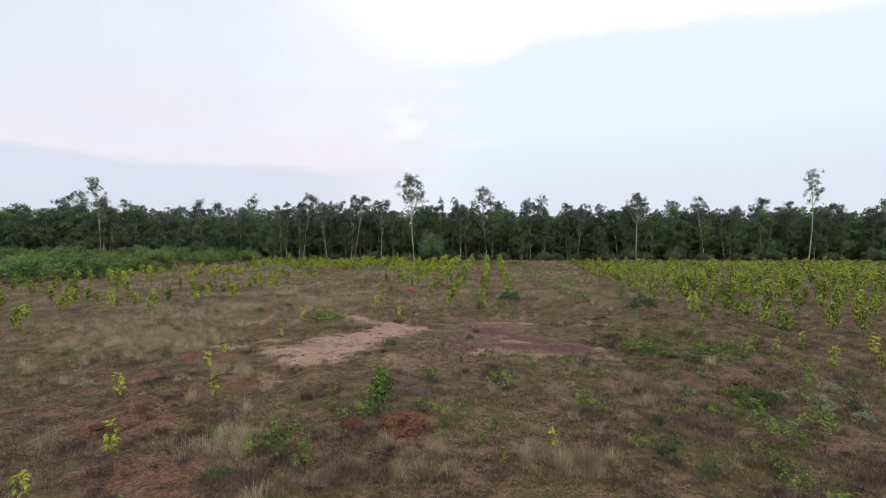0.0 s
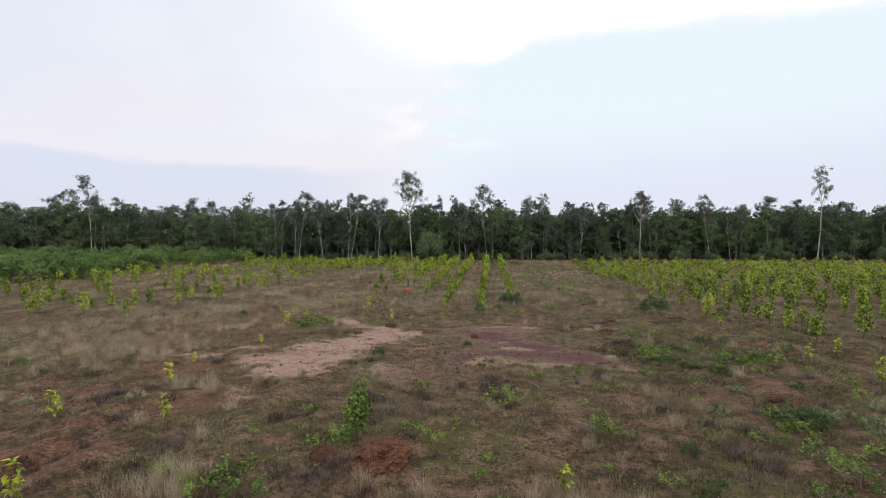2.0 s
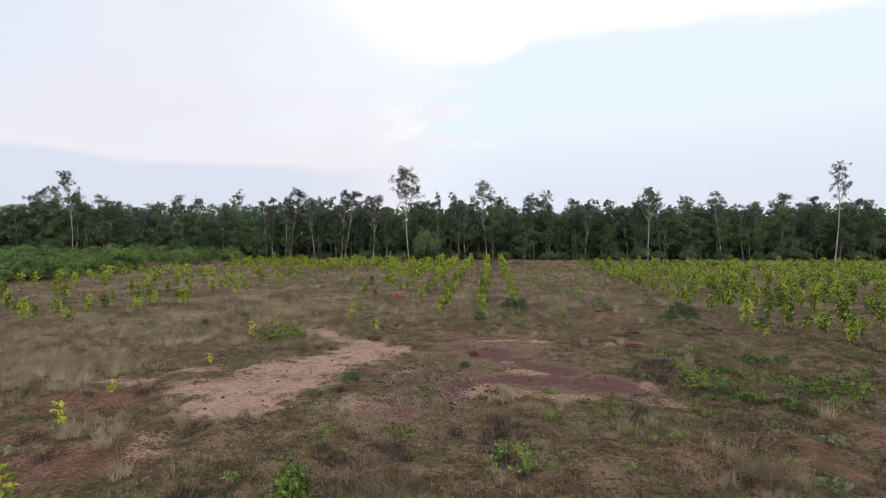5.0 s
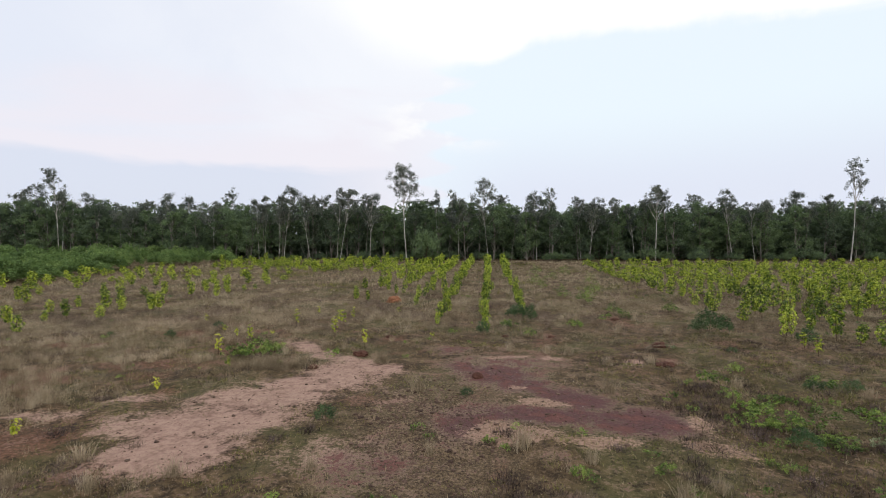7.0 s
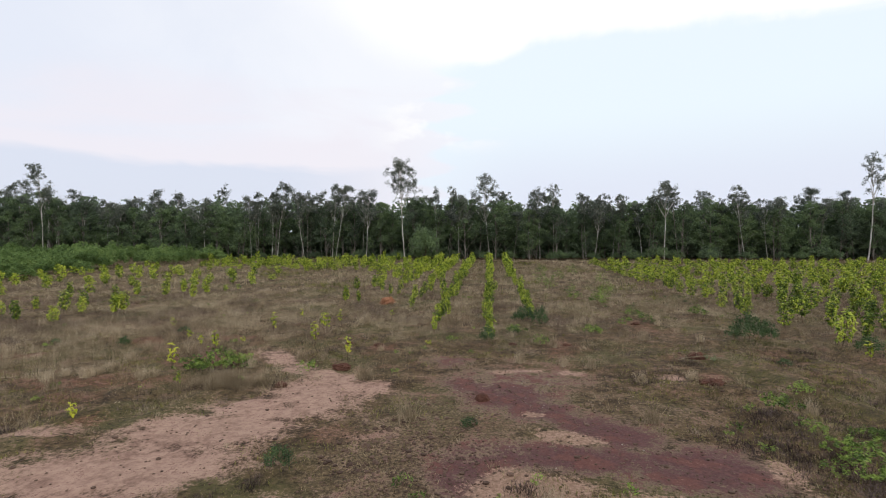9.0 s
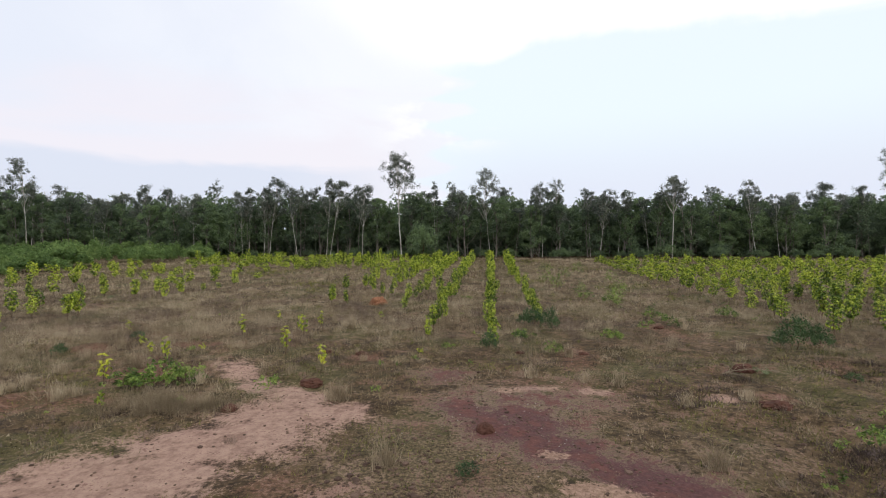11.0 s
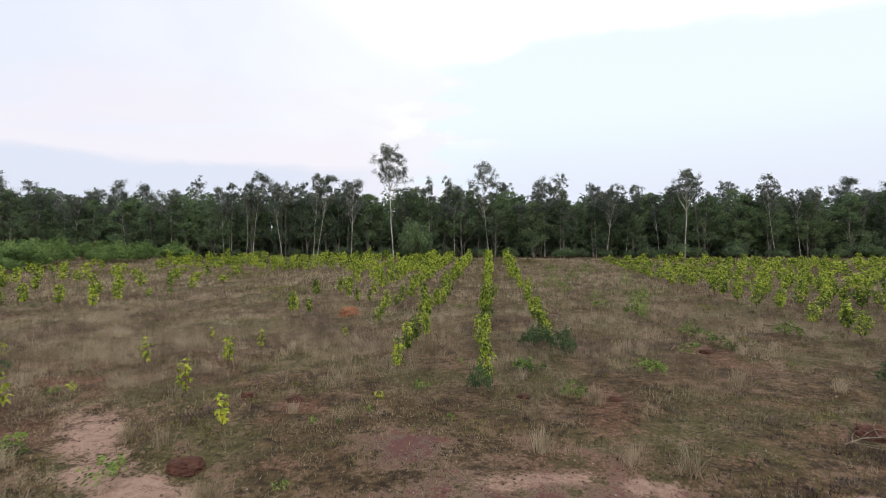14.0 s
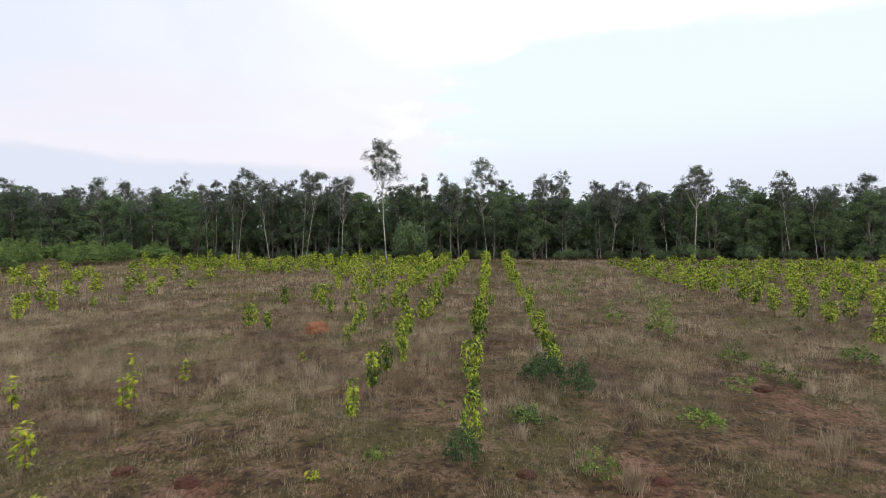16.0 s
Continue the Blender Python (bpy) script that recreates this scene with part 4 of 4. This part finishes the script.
lump("earth_mound", "crumbling red laterite earth mound with a dark hollow", "mound", -2.75, 15.45, (0.66, 0.85, 0.3), MOUND_EARTH, 1, 0.5, (0.2, -0.62, 0.62))
lump("stone", "rounded reddish-brown laterite stone beside a bush", "stone", -4.35, 15.55, (0.34, 0.3, 0.3), RED_EARTH, 2)
lump("earth_mound", "small dark red earth mound on bare soil", "mound", -6.55, 35.75, (0.42, 0.3, 0.18), RED_EARTH, 3, 0.5)
lump("stone", "dark red stone at the edge of bare pale soil", "stone", -8.0, 33.2, (0.22, 0.2, 0.16), RED_EARTH, 4)
lump("earth_mound", "orange earth mound half hidden by saplings", "mound", -8.4, 54.3, (0.6, 0.45, 0.5), ORANGE_EARTH, 5, 0.4)
lump("stone", "dark brown stone with a weed beside maroon soil", "stone", -0.8, 32.2, (0.24, 0.22, 0.18), RED_EARTH, 6)
for k, (x0, y0, s) in enumerate([(7.35, 34.5, 0.42), (8.4, 38.5, 0.4), (-7.5, 40.3, 0.24), (-5.9, 39.9, 0.24), (0.6, 40.9, 0.2), (8.2, 46.9, 0.25), (10.2, 21.5, 0.3), (9.2, 19.8, 0.25), (-12.2, 14.6, 0.25), (3.2, 40.8, 0.2)]):
    lump("earth_mound", "low mound of dark red earth in grass", "mound", x0, y0, (s, s * 0.8, s * 0.45), RED_EARTH, 10 + k, 0.5)


def dead_branch(x, y, turn, length, r):
    bag = Bag()
    main = bent((0, 0, 0.05), (length, 0, 0.12), 0.08, 9, r)
    tube(bag, main, np.linspace(0.016, 0.006, 9), 6)
    for k in range(16):
        b = main[1 + k % 7]
        tube(bag, bent(b, b + (r.uniform(0.1, 0.5), r.normal() * 0.3, r.uniform(0, 0.22)), 0.05, 4, r), np.linspace(0.009, 0.003, 4), 4)
    ob = tagged(new("dead_branch", bag.mesh("dead_branch", DEAD_BARK, True)), "fallen pale dry branch lying on the grass", "branch")
    ob.matrix_world = pose(x, y, height(x, y) + 0.02, 0, 0, turn)


dead_branch(7.4, 37.9, 6, 2.0, r)
dead_branch(-22.0, 31.0, 20, 2.0, r)

clods = Bag()
ico = bmesh.new()
bmesh.ops.create_icosphere(ico, subdivisions=1, radius=1.0)
ico_v = np.array([v.co for v in ico.verts])
ico_t = np.array([[v.index for v in f.verts] for f in ico.faces])
ico.free()
cx, cy = r.uniform(-14, 10, 60000), r.uniform(11, 42, 60000)
chance = 0.03 + 0.9 * patch(cx, cy, -2.4, 26.8, 1.9, 4.2) + 0.05 * cover(cx, cy, PALE) + 0.2 * cover(cx, cy, MAROON)
chosen = np.flatnonzero(r.uniform(size=len(cx)) < chance)[:4200]
cz, sizes = land(cx[chosen], cy[chosen]), r.uniform(0.012, 0.034, len(chosen)) * (1 + (r.uniform(size=len(chosen)) > 0.93) * 1.1)
for x0, y0, z0, s in zip(cx[chosen], cy[chosen], cz, sizes):
    clods.add(ico_v * (1 + r.uniform(-0.3, 0.3, (len(ico_v), 1))) * s * (1.2, 1.0, 0.7) + (x0, y0, z0 + s * 0.25), ico_t)
tagged(new("soil_clods", clods.mesh("soil_clods", CLOD)), "dark earth clods and pebbles strewn over bare soil", "clods", kind="stuff")
pebbles = Bag()
px, py = r.normal(0.3, 2.8, 200), r.normal(34.5, 2.8, 200)
for x0, y0, z0, s in zip(px, py, land(px, py), r.uniform(0.008, 0.02, 200)):
    pebbles.add(ico_v * (1 + r.uniform(-0.3, 0.3, (len(ico_v), 1))) * s * (1.3, 1.0, 0.6) + (x0, y0, z0 + s * 0.2), ico_t)
tagged(new("pebbles", pebbles.mesh("pebbles", PEBBLE)), "pale pebbles scattered over worn reddish soil", "pebbles", kind="stuff")


# ---- grass ----
def blades(bag, x, y, length, width, spread, count, lean, r):
    """Tufts of single blades at x, y."""
    n = len(x)
    bx = np.repeat(x, count) + r.normal(size=n * count) * np.repeat(spread, count)
    by = np.repeat(y, count) + r.normal(size=n * count) * np.repeat(spread, count)
    ln = np.repeat(length, count) * r.uniform(0.5, 1.25, n * count)
    turn = r.uniform(0, 2 * np.pi, n * count)
    out = np.abs(r.normal(size=n * count)) * lean
    d = unit(np.stack([np.cos(turn) * out, np.sin(turn) * out, np.ones(n * count)], 1)) * ln[:, None]
    root = np.stack([bx, by, land(bx, by) - 0.02], 1)
    face = r.uniform(0, 2 * np.pi, n * count)
    w = np.stack([np.cos(face), np.sin(face), face * 0], 1) * (np.repeat(width, count) * r.uniform(0.6, 1.3, n * count))[:, None]
    v = np.stack([root - w, root + w, root + d], 1).reshape(-1, 3)
    bag.add(v, np.arange(3 * n * count).reshape(-1, 3))


TALL_SPOTS = [(-19.5, 27.5, 2.0, 1.5), (-23.0, 30.0, 2.5, 1.5), (1.6, 13.6, 0.7, 0.7), (2.6, 12.6, 0.8, 0.7), (-9.6, 33.4, 2.0, 0.9), (-21.0, 28.0, 4.5, 3.0), (-7.4, 13.5, 1.0, 0.8), (-1.6, 13.0, 0.8, 0.8), (-9.0, 23.2, 1.0, 0.8), (-16.0, 26.0, 2.0, 1.2), (-11.6, 21.5, 1.2, 1.0), (6.0, 20.0, 1.0, 1.6), (-26.0, 38.0, 6.0, 5.0), (-18.0, 46.0, 8.0, 5.0), (-7.0, 46.5, 2.5, 2.2), (-5.5, 34.2, 0.6, 0.4), (-14.5, 40.0, 3.5, 3.0), (-21.0, 36.0, 4.0, 3.0), (-9.0, 48.5, 3.0, 3.0), (-15.0, 33.2, 1.6, 1.0), (5.0, 49.0, 1.6, 5.0), (0.8, 45.0, 1.2, 4.0), (-2.0, 52.0, 1.2, 5.0), (-18.5, 24.0, 2.0, 1.2), (-6.8, 29.5, 0.35, 0.3)]


def sow(n, x_low, x_high, y_low, y_high, r):
    x, y = r.uniform(x_low, x_high, n), r.uniform(y_low, y_high, n)
    seen = (x > -1.02 * y - 4) & (x < 0.86 * y + 4)
    bare = np.clip(np.maximum(cover(x, y, PALE), cover(x, y, MAROON) * 1.1), 0, 1)
    bare = np.clip((bare - 0.35) * 3, 0, 1)
    thin = np.clip(0.75 + 0.7 * waves(x, y, 2.4, 77, 3), 0.12, 1) * (1 - 0.985 * bare)
    worn = np.maximum(patch(x, y, -1.0, 29, 5.0, 11.0) * 0.8, cover(x, y, WORN))
    thin = thin * (1 - 0.6 * np.clip(worn, 0, 1)) * (1 - 0.9 * np.clip(cover(x, y, RED) * 1.2 - 0.2, 0, 1))
    thin = thin * np.clip(0.72 + 1.1 * waves(x, y, 0.9, 78, 2), 0.15, 1.3)
    thin = thin * np.clip(1 - 0.5 * furrow(x, y) * np.clip((44 - y) / 12, 0, 1), 0.3, 1.4)
    keep = seen & (r.uniform(size=n) < thin)
    return x[keep], y[keep], worn[keep]


def tuft_mesh(name, tall, wide, count, lean, material, r):
    """A fan of long thin blades, each bent once."""
    root = r.normal(size=(count, 2)) * wide * 0.22
    turn, out = r.uniform(0, 2 * np.pi, count), np.abs(r.normal(size=count)) * lean
    ln = tall * r.uniform(0.45, 1.1, count)
    d = unit(np.stack([np.cos(turn) * out, np.sin(turn) * out, np.ones(count)], 1))
    base = np.stack([root[:, 0], root[:, 1], np.full(count, -0.03)], 1)
    mid = base + d * ln[:, None] * 0.6
    tip = mid + unit(d * (1, 1, 0.55)) * ln[:, None] * 0.45
    face = r.uniform(0, np.pi, count)
    w = np.stack([np.cos(face), np.sin(face), face * 0], 1) * 0.0055
    v = np.stack([base - w, base + w, mid - w * 0.7, mid + w * 0.7, tip], 1).reshape(-1, 3)
    k = np.arange(count)[:, None] * 5
    return Bag().add(v, np.concatenate([k + [0, 1, 3], k + [0, 3, 2], k + [2, 3, 4]])).mesh(name, material)


tr = np.random.default_rng(29)
TUFTS = [tuft_mesh("grass_tuft", 0.7, 0.5, 130, 0.42, STRAW, np.random.default_rng(200 + k)) for k in range(4)]
TWIGGY = [tuft_mesh("withered_weed", 0.42, 0.9, 120, 0.8, PURPLE_GRASS, np.random.default_rng(210 + k)) for k in range(3)]
placed = 0
while placed < 240:
    spot = TALL_SPOTS[tr.integers(len(TALL_SPOTS))] if tr.uniform() < 0.55 else (tr.uniform(-24, 20), tr.uniform(10, 50), 2.5, 2.5)
    x0, y0 = spot[0] + tr.normal() * spot[2] * 0.6, spot[1] + tr.normal() * spot[3] * 0.6
    if y0 < 8 or cover(np.array([x0]), np.array([y0]), PALE + MAROON)[0] > 0.5:
        continue
    placed += 1
    s = tr.uniform(0.6, 1.05)
    tagged(new("grass_tuft", TUFTS[tr.integers(4)]), "tall fan-shaped tuft of straw-coloured dry grass", "grass tuft", "tall grass tufts").matrix_world = pose(x0, y0, height(x0, y0), 0, 0, tr.uniform(0, 360)) @ Matrix.Scale(s, 4)
WITHERED = [(9.5, 12.8, 1.2, 1.0), (-2.2, 19.2, 1.0, 1.2), (2.2, 18.4, 1.0, 1.0), (10.6, 19.5, 1.2, 2.0), (6.5, 16.0, 1.5, 1.5), (-6.0, 12.0, 1.2, 0.8), (3.2, 46.0, 0.9, 2.0), (-6.2, 47.5, 1.6, 1.6), (-3.6, 12.2, 0.8, 0.8), (14.0, 18.0, 2.0, 2.0)]
for k in range(110):
    spot = WITHERED[tr.integers(len(WITHERED))]
    x0, y0 = spot[0] + tr.normal() * spot[2] * 0.6, max(8.5, spot[1] + tr.normal() * spot[3] * 0.6)
    s = tr.uniform(0.6, 1.1)
    tagged(new("withered_weed", TWIGGY[tr.integers(3)]), "bushy clump of greyish purple withered weed", "weed", "withered weeds").matrix_world = pose(x0, y0, height(x0, y0), 0, 0, tr.uniform(0, 360)) @ Matrix.Scale(s, 4)

SCRUB = [tuft_mesh("withered_weed", 0.34, 0.8, 170, 1.1, DEAD_TWIG, np.random.default_rng(230 + k)) for k in range(3)]
placed = 0
while placed < 170:
    x0, y0 = tr.uniform(-15, 15), tr.uniform(9, 27)
    if furrow(np.array([x0]), np.array([y0]))[0] > 0.35 or waves(np.array([x0]), np.array([y0]), 3.0, 85, 2)[0] < -0.05 or cover(np.array([x0]), np.array([y0]), PALE + MAROON)[0] > 0.2:
        continue
    placed += 1
    s = tr.uniform(0.5, 1.1)
    tagged(new("withered_weed", SCRUB[tr.integers(3)]), "low dark brown clump of dead twiggy weed", "weed", "dead twiggy weeds").matrix_world = pose(x0, y0, height(x0, y0), 0, 0, tr.uniform(0, 360)) @ Matrix.Scale(s, 4)
for x0, y0, s in [(-6.8, 31.0, 0.5), (-9.2, 31.4, 0.5), (-8.7, 31.9, 0.42), (-7.4, 33.6, 0.4), (-9.9, 24.6, 0.5), (-5.6, 26.4, 0.35)]:
    tagged(new("withered_weed", TWIGGY[tr.integers(3)]), "small brownish withered tuft on bare pale soil", "weed", "withered weeds").matrix_world = pose(x0, y0, height(x0, y0), 0, 0, 90 * s) @ Matrix.Scale(s, 4)
BRUSH = tuft_mesh("dead_bush", 1.5, 3.4, 420, 1.3, PURPLE_GRASS, np.random.default_rng(220))
for x0, y0, s in [(-34.5, 101.0, 1.1), (-31.0, 102.5, 0.9), (-25.5, 41.0, 0.55)]:
    tagged(new("dead_bush", BRUSH), "grey dead bush of bare twigs in dry grass", "bush").matrix_world = pose(x0, y0, height(x0, y0), 0, 0, 40 * s) @ Matrix.Scale(s, 4)

g = np.random.default_rng(23)
dry, green, purple, straw = Bag(), Bag(), Bag(), Bag()
# low matted growth
x, y, worn = sow(110000, -62, 54, 7, 62, g)
knot = waves(x, y, 0.55, 58, 2)
keep = knot + g.normal(size=len(x)) * 0.2 > -0.08
x, y, worn, knot = x[keep], y[keep], worn[keep], knot[keep]
keep = (y < 40) | (g.uniform(size=len(x)) < 0.6)
x, y, worn, knot = x[keep], y[keep], worn[keep], knot[keep]
tall = np.clip((0.13 + 0.08 * waves(x, y, 4.0, 55, 3) + 0.09 * knot) * (1 - 0.5 * worn), 0.04, 0.32)
hue = waves(x, y, 2.6, 91, 3) + g.normal(size=len(x)) * 0.2 + 0.3 * np.clip((22 - y) / 8, 0, 0.7) + 0.45 * np.clip((x - 1) / 4, 0, 1) * np.clip((40 - y) / 6, 0, 1)
far = np.clip((y - 40) / 25, 0, 1)
for bag, pick in ((dry, hue <= 0.10), (green, hue > 0.10)):
    rare = waves(x, y, 1.6, 63, 2) + g.normal(size=len(x)) * 0.15 > 0.4
    for target, chosen in ((bag, pick & ~rare), (purple, pick & rare)):
        blades(target, x[chosen], y[chosen], tall[chosen], 0.0055 + 0.006 * far[chosen], 0.07 + 0.12 * tall[chosen], 11, 1.0, g)
# dead twiggy weeds, dark and tangled
twigs = Bag()
x, y, worn = sow(52000, -26, 24, 7, 40, g)
TANGLES = [(-3.8, 14.6, 1.0, 0.7), (-5.6, 12.4, 1.6, 0.8), (4.3, 17.3, 0.8, 0.9), (9.9, 23.4, 0.7, 0.7), (7.1, 15.2, 1.4, 0.7), (5.0, 14.8, 1.2, 0.8), (-3.4, 20.9, 1.6, 0.8), (-0.6, 12.2, 1.6, 0.6), (9.6, 20.8, 0.7, 0.8), (-8.6, 16.4, 1.2, 1.0), (0.6, 22.6, 1.4, 0.6), (6.6, 28.4, 1.2, 1.2), (5.2, 35.4, 1.4, 1.0), (3.4, 46.0, 0.9, 2.0)]
tangle = waves(x, y, 1.5, 83, 3) - 0.3 * furrow(x, y) + 0.9 * cover(x, y, TANGLES) + 0.35 * np.clip((20 - y) / 6, 0, 1) + 0.2 * (x > 3) - 0.5 * worn + g.normal(size=len(x)) * 0.12
keep = tangle > 0.42 - 0.25 * np.clip((28 - y) / 8, 0, 1)
x, y, tangle = x[keep], y[keep], tangle[keep]
blades(twigs, x, y, 0.14 + 0.1 * np.clip(tangle, 0, 1), 0.005 + 0.004 * np.clip((y - 8) / 30, 0, 1), 0.1 + 0 * x, 14, 1.5, g)
# flattened litter close to the path
x, y, worn = sow(70000, -26, 22, 7, 42, g)
hue = waves(x, y, 2.6, 91, 3) + g.normal(size=len(x)) * 0.25 + 0.3 * np.clip((22 - y) / 8, 0, 0.7) + 0.45 * np.clip((x - 1) / 4, 0, 1) * np.clip((40 - y) / 6, 0, 1)
pale = (g.uniform(size=len(x)) < 0.15) & (y < 36) & (worn < 0.3)
for target, pick in ((straw, pale), (dry, ~pale & (hue <= 0.2)), (green, ~pale & (hue > 0.2))):
    blades(target, x[pick], y[pick], 0.12 + 0 * x[pick], 0.0075 + 0.004 * np.clip((y[pick] - 8) / 32, 0, 1), 0.14 + 0 * x[pick], 9, 2.6, g)
# tussocks: separate bushy clumps of dead grass
x, y, worn = sow(24000, -46, 40, 7, 60, g)
lump_at = waves(x, y, 1.8, 73, 3) + g.normal(size=len(x)) * 0.3
keep = (lump_at > 0.0) & (g.uniform(size=len(x)) > 0.55 * worn)
x, y, lump_at = x[keep], y[keep], lump_at[keep]
size = np.clip(0.16 + 0.16 * lump_at + g.normal(size=len(x)) * 0.04, 0.1, 0.45)
kind = waves(x, y, 1.2, 75, 2) + g.normal(size=len(x)) * 0.5
for target, chosen in ((dry, kind < -0.1), (straw, (kind >= -0.1) & (kind < 0.35)), (purple, (kind >= 0.35) & (kind < 0.6)), (green, kind >= 0.6)):
    blades(target, x[chosen], y[chosen], size[chosen], 0.0045 + 0.004 * np.clip((y[chosen] - 40) / 25, 0, 1), 0.045 + 0.14 * size[chosen], 28, 1.1, g)
# standing tufts, in drifts
x, y, worn = sow(66000, -62, 54, 7, 62, g)
drift = waves(x, y, 3.5, 61, 3) * 0.8 + 0.3 * waves(x, y, 0.9, 64, 2) + 0.9 * cover(x, y, TALL_SPOTS) + 0.55 * np.clip((y - 36) / 8, 0, 1) - 0.5 * worn
keep = drift + g.normal(size=len(x)) * 0.15 > 0.4
x, y, drift = x[keep], y[keep], drift[keep]
tall = np.clip(0.2 + 0.25 * drift, 0.18, 0.68)
wither = waves(x, y, 2.5, 68, 2) > 0.12
far = np.clip((y - 40) / 25, 0, 1)
for target, chosen in ((straw, ~wither), (purple, wither)):
    blades(target, x[chosen], y[chosen], tall[chosen], 0.0032 + 0.0032 * far[chosen], 0.11 + 0.2 * tall[chosen], 28, 0.95, g)
# thick drifts of tall pale grass
for cx, cy, sx, sy, n in ((-20.5, 28.0, 2.6, 1.6, 700), (-25.0, 34.0, 4.0, 3.0, 550), (-9.6, 33.6, 1.0, 0.5, 160), (-17.0, 44.0, 5.0, 3.0, 700), (2.1, 13.2, 0.6, 0.6, 60), (-7.2, 13.4, 0.7, 0.5, 40), (-10.3, 33.2, 0.9, 0.4, 90), (-4.0, 47.0, 1.2, 2.4, 200)):
    x, y = cx + g.normal(size=n) * sx, np.maximum(8.5, cy + g.normal(size=n) * sy)
    keep = waves(x, y, 0.8, 79, 2) + g.normal(size=n) * 0.3 > -0.15
    x, y = x[keep], y[keep]
    blades(straw, x, y, 0.4 + 0.25 * g.uniform(size=len(x)), 0.0034 + 0 * x, 0.12 + 0 * x, 30, 0.6, g)
# the far field
x, y, worn = sow(108000, -118, 98, 47, 110, g)
keep = (y > 62) | (g.uniform(size=len(x)) < 0.5)
x, y = x[keep], y[keep]
knot = waves(x, y, 1.4, 59, 2)
tall = np.clip(0.38 + 0.2 * waves(x, y, 4.0, 56, 3) + 0.2 * knot, 0.08, 0.8)
hue = waves(x, y, 5.0, 92, 3) + g.normal(size=len(x)) * 0.2
kind = waves(x, y, 3.0, 97, 3) + 0.4 * knot + g.normal(size=len(x)) * 0.2
for target, pick in ((straw, (hue <= 0.34) & (kind > -0.6)), (dry, (hue <= 0.34) & (kind <= -0.6)), (green, hue > 0.34)):
    blades(target, x[pick], y[pick], tall[pick], 0.0045 + 0.0008 * np.minimum(y[pick] - 47, 18), 0.14 + 0 * y[pick], 5, 0.55, g)
for nm, bag, mat, lab in (("dry_grass", dry, DRY_GRASS, "brown dry matted grass over the field"), ("straw_grass", straw, STRAW, "tall straw-coloured dry grass tufts in drifts"), ("green_grass", green, GREEN_GRASS, "low dull green grass among the dry tufts"), ("dead_weeds", twigs, DEAD_TWIG, "dark tangled twigs of dead weeds in the grass"), ("dry_weeds", purple, PURPLE_GRASS, "greyish purple withered weeds among dry grass")):
    tagged(new(nm, bag.mesh(nm, mat)), lab, "grass", kind="stuff")
